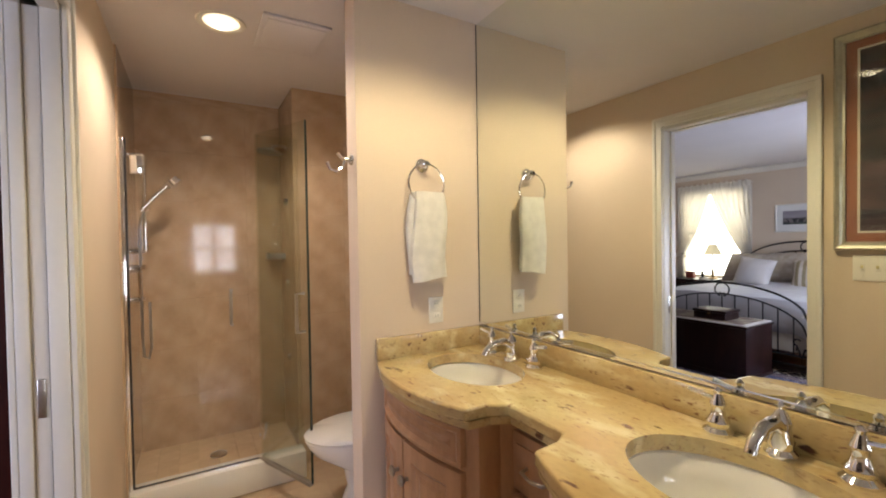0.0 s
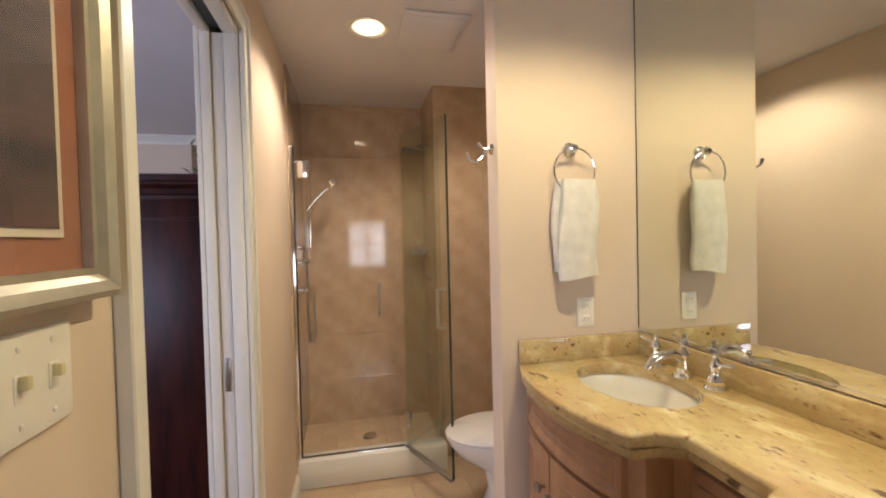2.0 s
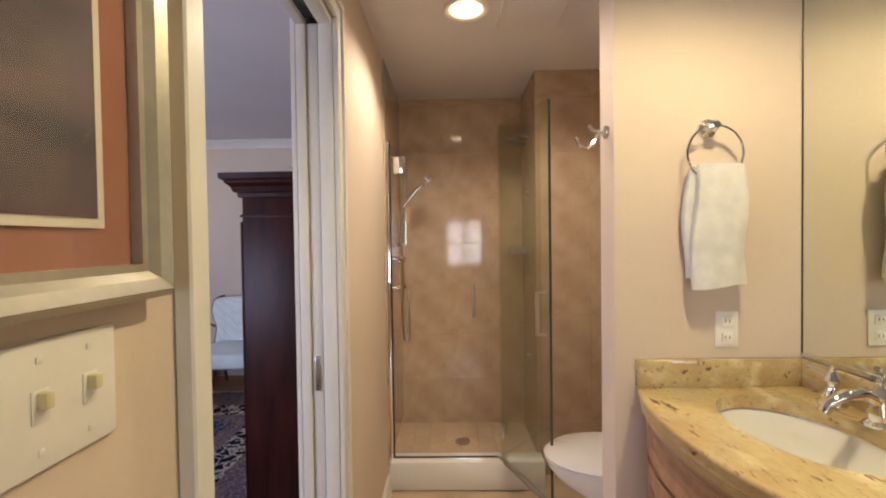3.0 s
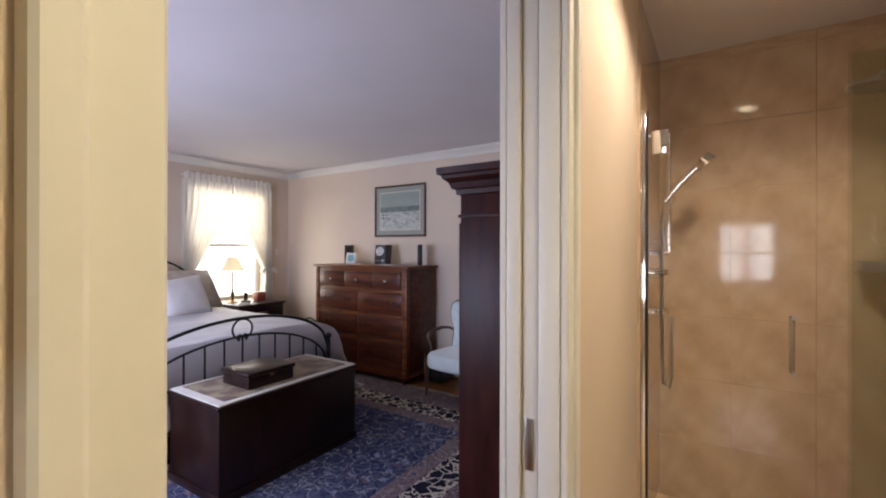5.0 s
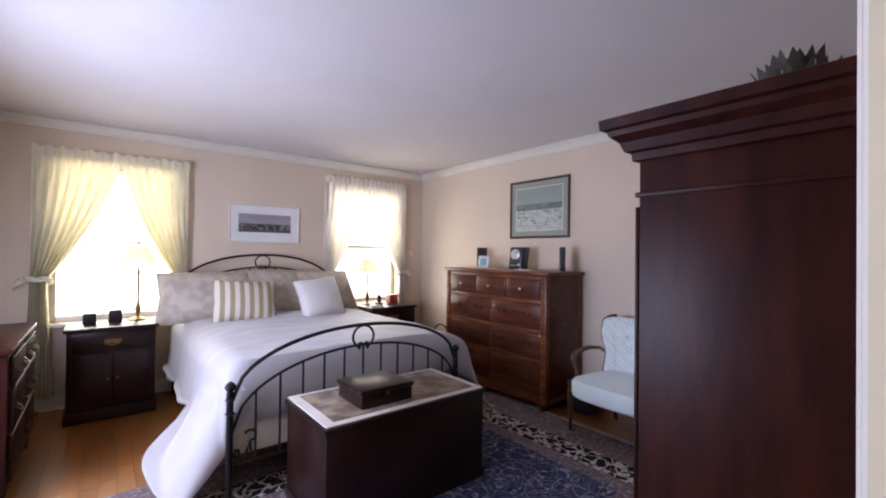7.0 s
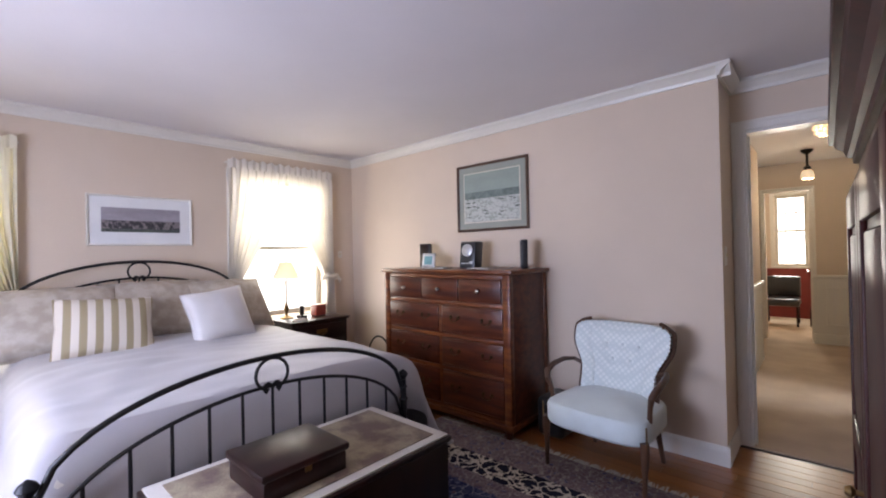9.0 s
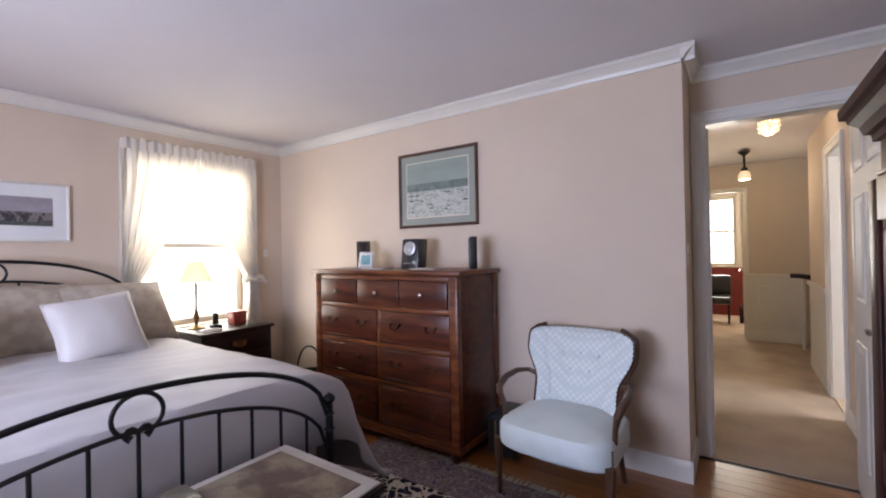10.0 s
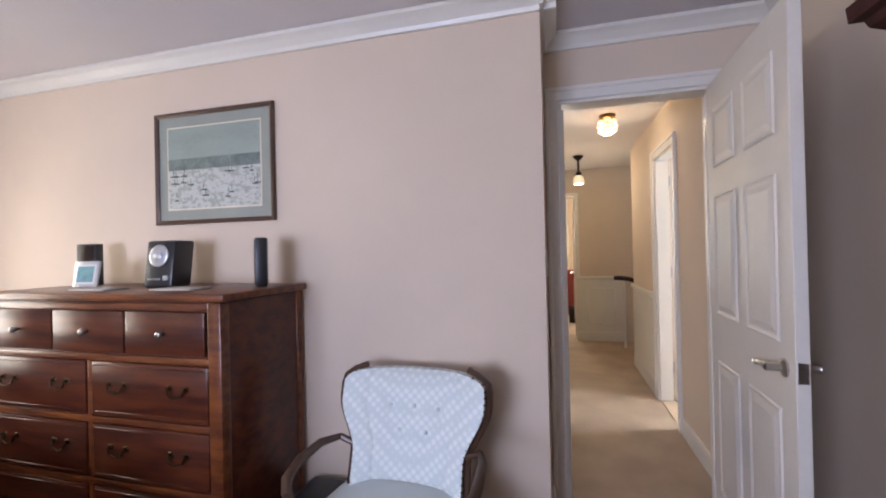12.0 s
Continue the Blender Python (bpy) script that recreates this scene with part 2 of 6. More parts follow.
CARPET = material("beige_carpet", (0.56, 0.44, 0.33), 0.98, var=0.14, scale=3, fine=320, bump=0.6, spec=0.03)
BLACKPL = material("black_plastic", (0.018, 0.018, 0.02), 0.35, var=0.1, bump=0.02)
SILVER = material("silver_plastic", (0.55, 0.56, 0.57), 0.3, metal=0.6, var=0.05, bump=0.0)
REDBOX = material("red_lacquer", (0.32, 0.05, 0.03), 0.35, var=0.2, bump=0.05)
LAMPSHADE = cloth_material("cream_lampshade", (0.93, 0.89, 0.78), 0.8)
LEAF = material("dry_leaf", (0.09, 0.075, 0.05), 0.7, var=0.4, bump=0.1)
WICKER = material("dark_wicker", (0.03, 0.028, 0.02), 0.6, var=0.4, fine=60, bump=0.5)
TAPESTRY = material("tapestry_cloth", (0.42, 0.34, 0.22), 0.85, var=0.4, scale=9, fine=160, bump=0.2, second=(0.20, 0.13, 0.10), mid=(0.40, 0.62))
TRIMCLOTH = material("cream_cloth_border", (0.62, 0.57, 0.50), 0.8, var=0.1, fine=200, bump=0.2)
RUGFIELD = rug_material("rug_field", (0.075, 0.08, 0.135), (((0.20, 0.20, 0.27), 0.20, 0.34, 1.3), ((0.025, 0.03, 0.075), 0.03, 0.08, 1.5), ((0.15, 0.085, 0.09), 0.10, 0.18, 0.9), ((0.26, 0.25, 0.27), 0.01, 0.03, 1.1)), 12)
RUGBAND = rug_material("rug_border_band", (0.018, 0.018, 0.03), (((0.018, 0.018, 0.03), 0.0, 0.01, 1.0), ((0.46, 0.40, 0.33), 0.05, 0.10, 0.9)), 16)
RUGEDGE = rug_material("rug_border_pale", (0.17, 0.12, 0.13), (((0.06, 0.065, 0.13), 0.20, 0.32, 1.2), ((0.29, 0.25, 0.23), 0.02, 0.06, 1.4), ((0.13, 0.05, 0.05), 0.08, 0.16, 0.9)), 19)
FRINGE = material("rug_fringe", (0.56, 0.52, 0.46), 0.95, var=0.2, fine=200, bump=0.3)
MAT_TERRA = material("terracotta_mat", (0.33, 0.13, 0.075), 0.8, var=0.06, fine=200, bump=0.05)
MAT_CREAM = material("cream_mat", (0.70, 0.63, 0.50), 0.8, var=0.05, fine=200, bump=0.05)
MAT_WHITE = material("white_mat", (0.72, 0.72, 0.71), 0.7, var=0.04, bump=0.02)
MAT_GREEN = material("sage_mat", (0.30, 0.32, 0.27), 0.8, var=0.05, bump=0.03)
ART_DUSK = material("dusk_print", (0.14, 0.07, 0.065), 0.6, var=0.5, scale=3, fine=20, stretch=(1, 1.2, 5), bump=0.0, second=(0.022, 0.014, 0.016), mid=(0.4, 0.66))
ART_SKY = material("pale_mauve_print", (0.34, 0.31, 0.34), 0.7, var=0.15, scale=5, fine=30, stretch=(1, 1, 4), bump=0.0)
ART_TOWN = material("town_print", (0.26, 0.22, 0.22), 0.7, var=0.4, scale=40, fine=80, stretch=(1, 1, 0.6), bump=0.0, second=(0.05, 0.045, 0.05), mid=(0.45, 0.55))
ART_GREEN = material("green_grey_print", (0.30, 0.36, 0.31), 0.7, var=0.1, scale=3, fine=40, stretch=(1, 1, 3), bump=0.0)
ART_SNOW = material("pale_harbour_print", (0.62, 0.64, 0.58), 0.7, var=0.3, scale=34, fine=90, stretch=(1, 1, 1.6), bump=0.0, second=(0.42, 0.45, 0.39), mid=(0.42, 0.52))
ART_DARK = material("tree_print", (0.10, 0.12, 0.10), 0.7, var=0.4, scale=50, fine=90, bump=0.0)
AQUA = material("aqua_photo", (0.20, 0.42, 0.42), 0.6, var=0.2, scale=30, bump=0.0)
GLASS = glass_material("clear_glass")
SHOWERGLASS = glass_material("shower_glass", (0.93, 0.95, 0.92))
MIRROR = bpy.data.materials.new("mirror_silver")
MIRROR.use_nodes = True
MIRROR.node_tree.nodes["Principled BSDF"].inputs["Metallic"].default_value = 1.0
MIRROR.node_tree.nodes["Principled BSDF"].inputs["Roughness"].default_value = 0.0
MIRROR.node_tree.nodes["Principled BSDF"].inputs["Base Color"].default_value = (0.84, 0.87, 0.80, 1)
BULB = glow_material("lit_bulb", (1.0, 0.86, 0.62), 14)
CRYSTAL = glow_material("lit_crystal", (1.0, 0.80, 0.55), 0.55)
REFLECTOR = glow_material("lit_reflector", (1.0, 0.84, 0.62), 1.6)
OUTSIDE = glow_material("bright_daylight", (1.0, 0.98, 0.96), 3.2)
RED_WALL = material("deep_red_paint", (0.20, 0.025, 0.02), 0.6, var=0.1, bump=0.02)


# ---- shaping helpers ----
def box(bm, x0, x1, y0, y1, z0, z1, bevel=0.0, seg=2):
    r = bmesh.ops.create_cube(bm, size=1.0, matrix=Matrix.Translation(((x0 + x1) / 2, (y0 + y1) / 2, (z0 + z1) / 2)) @ Matrix.Diagonal((x1 - x0, y1 - y0, z1 - z0, 1)))
    if bevel:
        edges = list({e for v in r["verts"] for e in v.link_edges})
        bmesh.ops.bevel(bm, geom=edges, offset=bevel, segments=seg, profile=0.5, affect="EDGES")


def tube(bm, pts, r, n=8, cap=True):
    """A round bar along the points; r is a radius or one for each point."""
    pts = [Vector(p) for p in pts]
    rs = r if isinstance(r, (list, tuple)) else [r] * len(pts)
    rings = []
    ref = None
    for i, p in enumerate(pts):
        d = (pts[min(i + 1, len(pts) - 1)] - pts[max(i - 1, 0)]).normalized()
        if ref is None:
            ref = d.orthogonal().normalized()
        ref = (ref - d * ref.dot(d))
        ref = ref.normalized() if ref.length > 1e-6 else d.orthogonal().normalized()
        side = d.cross(ref)
        rings.append([bm.verts.new(p + (ref * math.cos(2 * math.pi * k / n) + side * math.sin(2 * math.pi * k / n)) * rs[i]) for k in range(n)])
    for a, b in zip(rings, rings[1:]):
        for k in range(n):
            bm.faces.new((a[k], a[(k + 1) % n], b[(k + 1) % n], b[k]))
    if cap:
        bm.faces.new(rings[0][::-1])
        bm.faces.new(rings[-1])


def lathe(bm, profile, cx=0.0, cy=0.0, n=20, sx=1.0, sy=1.0):
    """A turned shape from (radius, height) pairs, bottom to top."""
    rings = []
    for r, z in profile:
        rings.append([bm.verts.new((cx + sx * r * math.cos(2 * math.pi * k / n), cy + sy * r * math.sin(2 * math.pi * k / n), z)) for k in range(n)])
    for a, b in zip(rings, rings[1:]):
        for k in range(n):
            bm.faces.new((a[k], a[(k + 1) % n], b[(k + 1) % n], b[k]))
    bm.faces.new(rings[0][::-1])
    bm.faces.new(rings[-1])


def prism(bm, outline, z0, z1):
    lo = [bm.verts.new((x, y, z0)) for x, y in outline]
    hi = [bm.verts.new((x, y, z1)) for x, y in outline]
    n = len(outline)
    for k in range(n):
        bm.faces.new((lo[k], lo[(k + 1) % n], hi[(k + 1) % n], hi[k]))
    bm.faces.new(lo[::-1])
    bm.faces.new(hi)


def arc(cx, cy, r, a0, a1, n=12):
    return [(cx + r * math.cos(radians(a0 + (a1 - a0) * i / n)), cy + r * math.sin(radians(a0 + (a1 - a0) * i / n))) for i in range(n + 1)]


SPLIT = {"arm", "post", "leg", "foot", "spindle", "hinge", "side_rail", "body_jet", "button", "lever", "valve", "back_frame", "scroll", "bow", "brass_pull", "pull", "handle", "ruffle"}
MINUTE = {"nailhead", "boat_motif", "branch_motif", "crystals", "leaves", "slats"}


def islands(bm):
    """The separate pieces of a mesh, each as a mesh of its own."""
    bm.verts.index_update()
    left, out = set(bm.verts), []
    while left:
        heap, seen = [min(left, key=lambda v: v.index)], set()
        while heap:
            v = heap.pop()
            if v in seen:
                continue
            seen.add(v)
            heap.extend(e.other_vert(v) for e in v.link_edges)
        left -= seen
        part, made = bmesh.new(), {}
        for v in sorted(seen, key=lambda v: v.index):
            made[v] = part.verts.new(v.co)
        for f in {f for v in seen for f in v.link_faces}:
            part.faces.new([made[v] for v in f.verts])
        out.append(part)
    bm.free()
    return out


def solid(name, bm, mat, parent=None, smooth=False):
    if parent and name in SPLIT:
        parts = islands(bm)
        for q in parts[1:]:
            solid_mesh(name, q, mat, parent, smooth)
        bm = parts[0]
    ob = solid_mesh(name, bm, mat, parent, smooth)
    return tagged(ob, kind="stuff") if name in MINUTE else ob


def solid_mesh(name, bm, mat, parent=None, smooth=False):
    me = bpy.data.meshes.new(name)
    bmesh.ops.recalc_face_normals(bm, faces=bm.faces)
    bm.to_mesh(me)
    bm.free()
    me.materials.append(mat)
    if smooth:
        me.shade_smooth()
        me.set_sharp_from_angle(angle=radians(38))
    ob = new(name, me)
    ob.parent = parent
    return ob


def boxes(name, mat, items, parent=None, bevel=0.0):
    if parent and len(items) > 1 and name not in ("slot", "lattice"):
        return [boxes(name, mat, [it], parent, bevel) for it in items][0]
    bm = bmesh.new()
    for it in items:
        box(bm, *it, bevel=bevel)
    return solid(name, bm, mat, parent, bevel > 0)


def thing(name, x, y, z, label, category, group="", turn=0):
    ob = new(name)
    ob.matrix_basis = pose(x, y, z, 0, 0, turn)
    return tagged(ob, label, category, group)


def structure(ob, label="", category=""):
    return tagged(ob, label, category, kind="structure")


def wall(name, axis, lo, hi, a0, a1, z0, z1, mat, holes=()):
    """A wall between the planes lo and hi of one axis, from a0 to a1 along the other, with holes (a, b, bottom, top)."""
    bm = bmesh.new()

    def put(p, q, u, v):
        if q - p > 1e-4 and v - u > 1e-4:
            box(bm, *((lo, hi, p, q) if axis == "x" else (p, q, lo, hi)), u, v)
    at = a0
    for a, b, u, v in sorted(holes):
        put(at, a, z0, z1)
        put(a, b, z0, u)
        put(a, b, v, z1)
        at = b
    put(at, a1, z0, z1)
    return structure(solid(name, bm, mat))


# ---- the shell ----
N, W, S, CZ, BZ = 4.635, -4.81, 0.25, 2.374, 2.285
EB, EW = -0.152, -0.04          # bedroom and bathroom faces of the wall between them
MX, TY = 1.336, 1.63           # mirror wall, towel wall
WIN1, WIN2 = (0.90, 1.79, 0.70, 2.04), (3.30, 4.24, 0.70, 2.06)

structure(boxes("floor_bedroom", DARKWOOD, [(W, EB, S, N, -0.12, -0.008), (-1.17, EB, N, 5.035, -0.12, -0.008)]), "dark underside of the oak floor", "floor")
structure(boxes("floor_bathroom", GROUT, [(EB, MX, -1.7, 3.3, -0.12, -0.0062)]), "grout bed of the bathroom floor", "floor")
structure(boxes("floor_hall", CARPET, [(-2.6, 1.35, 5.035, 11.6, -0.12, 0.0)]), "beige carpet in the hall", "floor")
structure(boxes("ceiling_bedroom", CEIL, [(W - 0.1, EB + 0.1, S - 0.1, 5.1, CZ, CZ + 0.1)]), "white bedroom ceiling", "ceiling")
structure(boxes("ceiling_bathroom", CEIL, [(EB + 0.1, MX + 0.1, -1.7, 3.35, BZ, BZ + 0.1)]), "white bathroom ceiling", "ceiling")
structure(boxes("ceiling_hall", CEIL, [(-2.6, 1.4, 5.1, 8.9, CZ, CZ + 0.1), (-2.6, 1.4, 8.9, 11.7, 2.52, 2.62)]), "white hall ceiling", "ceiling")
wall("wall_west", "x", W - 0.16, W, S - 0.1, N + 0.1, 0, CZ, PAINT, [WIN1, WIN2])
wall("wall_north", "y", N, N + 0.12, W, -1.17, 0, CZ, PAINT)
wall("wall_recess", "x", -1.29, -1.17, N + 0.12, 5.035, 0, CZ, PAINT)
wall("wall_south", "y", S - 0.12, S, W, EB, 0, CZ, PAINT, [(-3.25, -1.65, 0.7, 2.0)])
wall("wall_hall_door", "y", 5.035, 5.155, -1.29, EB, 0, CZ, PAINT, [(-1.10, -0.40, 0, 2.045)])
wall("wall_pocket_bedroom", "x", EB, EB + 0.03, S, 5.035, 0, CZ, PAINT, [(0.931, 1.650, 0, 2.016)])
wall("wall_pocket_bath", "x", EW - 0.035, EW, -1.7, 3.3, 0, BZ, BATH_PAINT, [(0.931, 1.650, 0, 2.016)])
wall("wall_bath_south", "y", -1.82, -1.7, EB + 0.03, MX + 0.1, 0, BZ, BATH_PAINT, [(0.22, 0.90, 0.87, 1.72)])
wall("wall_mirror", "x", MX, MX + 0.1, -1.7, 3.3, 0, BZ, BATH_PAINT)
wall("wall_towel", "y", TY, TY + 0.11, 0.785, MX, 0, BZ, BATH_PAINT)
wall("wall_shower_back", "y", 3.24, 3.34, EW - 0.06, MX, 0, BZ, GROUT)
wall("wall_shower_return", "x", 0.795, MX, 2.78, 3.24, 0, BZ, GROUT)
# hall
wall("wall_hall_west", "x", -1.40, -1.28, 5.155, 7.75, 0, CZ, PAINT)
wall("wall_hall_east", "x", -0.30, -0.20, 5.155, 7.90, 0, CZ, PAINT, [(6.15, 6.75, 0, 2.03)])
wall("wall_hall_end", "y", 9.12, 9.22, -2.6, 1.4, 0, 2.52, PAINT, [(-1.34, -0.86, 0, 2.03)])
wall("wall_landing_west", "x", -2.7, -2.6, 7.5, 9.12, 0, 2.52, PAINT)
wall("wall_landing_north", "y", 7.65, 7.75, -2.6, -1.40, 0, 2.52, PAINT)
wall("wall_stair_east", "x", 1.35, 1.45, 5.0, 9.12, 0, 2.52, PAINT)
wall("wall_stair_south", "y", 7.80, 7.90, -0.20, 1.35, 0, 2.52, PAINT)
wall("wall_side_room", "y", 5.05, 5.155, -0.20, 1.35, 0, CZ, PAINT)
wall("wall_study_west", "x", -2.3, -2.2, 9.22, 11.6, 0, 2.52, PAINT)
wall("wall_study_east", "x", -0.62, -0.52, 9.22, 11.6, 0, 2.52, PAINT)
wall("wall_study_end", "y", 11.5, 11.6, -2.3, -0.52, 0, 2.52, PAINT, [(-1.40, -0.94, 0.92, 2.2)])
structure(boxes("dado_study", RED_WALL, [(-2.2, -0.62, 11.47, 11.498, 0, 0.88)]), "deep red lower wall of the study", "wall")
structure(boxes("backdrop", OUTSIDE, [(-6.9, -6.8, -1.5, 7.0, -1, 4.5), (-2.6, 0.0, 12.6, 12.7, -1, 4), (-0.8, 2.0, -3.6, -3.5, -1, 4)]), "bright overcast daylight beyond the windows", "backdrop")
structure(boxes("ground", material("lawn", (0.08, 0.11, 0.04), 0.9, var=0.3, bump=0.2), [(-400, 400, -400, 400, -3.2, -3.0)]), "lawn outside the house", "ground")

# crown and base mouldings
bm = bmesh.new()
CROWN = [(0, 0), (0, 0.075), (0.07, 0.075), (0.07, 0.058), (0.05, 0.045), (0.022, 0.018), (0.016, 0)]


def moulding(bm, p, q, inward, profile, z):
    p, q, inward = Vector(p), Vector(q), Vector(inward)
    ends = []
    for c in (p, q):
        ends.append([bm.verts.new(c + inward * a + Vector((0, 0, z + b))) for a, b in profile])
    n = len(profile)
    for k in range(n):
        bm.faces.new((ends[0][k], ends[0][(k + 1) % n], ends[1][(k + 1) % n], ends[1][k]))
    bm.faces.new(ends[0])
    bm.faces.new(ends[1][::-1])


CZ0 = CZ - 0.075 - 0.003
moulding(bm, (W, N, 0), (-1.104, N, 0), (0, -1, 0), CROWN, CZ0)
moulding(bm, (-1.17, N - 0.066, 0), (-1.17, 5.035, 0), (1, 0, 0), CROWN, CZ0)
moulding(bm, (-1.17, 5.035, 0), (EB, 5.035, 0), (0, -1, 0), CROWN, CZ0)
moulding(bm, (EB, S, 0), (EB, 5.035, 0), (-1, 0, 0), CROWN, CZ0)
moulding(bm, (W, S, 0), (W, N, 0), (1, 0, 0), CROWN, CZ0)
moulding(bm, (W, S, 0), (EB, S, 0), (0, 1, 0), CROWN, CZ0)
structure(solid("crown_moulding", bm, WHITE), "white crown moulding under the ceiling", "moulding")
bm = bmesh.new()
BASE = [(0, 0), (0, 0.115), (0.006, 0.115), (0.013, 0.10), (0.016, 0.085), (0.016, 0)]
for p, q, d in (((W, N, 0), (-1.154, N, 0), (0, -1, 0)), ((-1.17, N - 0.016, 0), (-1.17, 5.02, 0), (1, 0, 0)), ((W, S, 0), (W, N, 0), (1, 0, 0)), ((EB, S, 0), (EB, 0.88, 0), (-1, 0, 0)), ((EB, 1.71, 0), (EB, 5.035, 0), (-1, 0, 0)),
                ((-1.28, 5.155, 0), (-1.28, 7.75, 0), (1, 0, 0)), ((-0.30, 5.155, 0), (-0.30, 6.08, 0), (-1, 0, 0)), ((-0.30, 6.82, 0), (-0.30, 7.9, 0), (-1, 0, 0)), ((EW, 1.70, 0), (EW, 2.58, 0), (1, 0, 0))):
    moulding(bm, p, q, d, BASE, 0.0)
structure(solid("baseboard", bm, WHITE), "white baseboard along the walls", "baseboard")


# ---- doors and casings ----
def casing(name, axis, face, out, a, b, top, w=0.07, t=0.016):
    """Flat door casing with an outer bead on one face of a wall."""
    f0, f1 = sorted((face, face + out * t))
    g0, g1 = sorted((face, face + out * (t + 0.008)))
    rows = [(a - w, a, 0, top), (b, b + w, 0, top), (a - w, b + w, top, top + w)]
    beads = [(a - w - 0.002, a - w + 0.018, 0, top + w - 0.018), (b + w - 0.018, b + w + 0.002, 0, top + w - 0.018), (a - w - 0.002, b + w + 0.002, top + w - 0.018, top + w + 0.002)]
    bm = bmesh.new()
    for lo, hi, items in ((f0, f1, rows), (g0, g1, beads)):
        for p, q, u, v in items:
            box(bm, *((lo, hi, p, q) if axis == "x" else (p, q, lo, hi)), u, v, bevel=0.003, seg=1)
    return structure(solid(name, bm, WHITE), "white painted door casing", "trim")


casing("casing_pocket_bath", "x", EW, 1, 0.945, 1.643, 2.012, w=0.053)
casing("casing_pocket_bedroom", "x", EB, -1, 0.945, 1.643, 2.012, w=0.06)
casing("casing_hall_door", "y", 5.035, -1, -1.10, -0.40, 2.045, w=0.062)
casing("casing_side_room", "x", -0.30, -1, 6.15, 6.75, 2.03)
casing("casing_study", "y", 9.12, -1, -1.34, -0.86, 2.03, w=0.05)
# pocket door jambs: two strips each with the slot between
structure(boxes("jamb_pocket", WHITE, [(EB + 0.001, -0.1225, 1.641, 1.670, 0, 2.012), (-0.0835, EW - 0.001, 1.641, 1.670, 0, 2.012), (EB + 0.001, EW - 0.001, 0.927, 0.945, 0, 2.012), (EB + 0.001, -0.1225, 0.946, 1.640, 1.992, 2.014), (-0.0835, EW - 0.001, 0.946, 1.640, 1.992, 2.014)], bevel=0.002), "white pocket door jamb with a slot", "jamb")
structure(boxes("track_pocket", BLACKPL, [(-0.122, -0.084, 0.946, 1.640, 2.006, 2.022)]), "dark sliding door track", "track")
door = thing("pocket_door", -0.103, 1.648, 0.01, "white pocket door slid into the wall, edge showing", "door")
boxes("leaf", DOORWHITE, [(-0.0165, 0.0165, 0.0, 0.66, 0, 1.985)], door, 0.002)
boxes("edge_pull", NICKEL, [(-0.009, 0.009, -0.003, 0.004, 0.88, 0.985)], door, 0.002)
structure(boxes("jamb_hall_door", WHITE, [(-1.10, -1.085, 5.036, 5.154, 0, 2.045), (-0.415, -0.40, 5.036, 5.154, 0, 2.045), (-1.085, -0.415, 5.036, 5.154, 2.03, 2.045), (-1.085, -1.073, 5.085, 5.12, 0, 2.015), (-0.427, -0.415, 5.085, 5.12, 0, 2.015)]), "white door jamb with stop", "jamb")


def panel_door(name, w, h, label, panels, knob=True):
    """A leaf along +x from its hinge, with raised panels on both faces."""
    d = thing(name, 0, 0, 0, label, "door")
    t = 0.036
    bm = bmesh.new()
    box(bm, 0, w, -t / 2, t / 2, 0.01, h, bevel=0.002, seg=1)
    leaf = solid("leaf", bm, DOORWHITE, d, True)
    for x0, x1, z0, z1 in panels:
        for s in (-1, 1):
            bm = bmesh.new()
            y = s * t / 2
            # sunk rim and raised field
            rings = []
            for a, hgt in ((0.0, 0.0005), (0.006, 0.006), (0.016, 0.0015), (0.024, 0.0015), (0.045, 0.007)):
                rings.append([bm.verts.new((px, y + s * hgt, pz)) for px, pz in ((x0 + a, z0 + a), (x1 - a, z0 + a), (x1 - a, z1 - a), (x0 + a, z1 - a))])
            for p, q in zip(rings, rings[1:]):
                for k in range(4):
                    bm.faces.new((p[k], p[(k + 1) % 4], q[(k + 1) % 4], q[k]))
            bm.faces.new(rings[-1])
            solid("panel", bm, DOORWHITE, d)
    if knob:
        for s in (-1, 1):
            bm = bmesh.new()
            lathe(bm, [(0.028, 0), (0.028, 0.006), (0.012, 0.012), (0.011, 0.045), (0.014, 0.05)], n=16)
            bmesh.ops.transform(bm, matrix=pose(w - 0.065, s * t / 2, 0.93, -90 * s), verts=bm.verts)
            y = s * (t / 2 + 0.045)
            tube(bm, [(w - 0.065, y, 0.93), (w - 0.095, y + s * 0.004, 0.934), (w - 0.13, y, 0.930), (w - 0.165, y - s * 0.004, 0.920), (w - 0.18, y - s * 0.004, 0.922)], [0.012, 0.010, 0.009, 0.008, 0.006])
            solid("lever_handle", bm, NICKEL, d, True)
        boxes("latch_plate", NICKEL, [(w - 0.001, w + 0.002, -0.013, 0.013, 0.90, 0.96)], d)
    return d


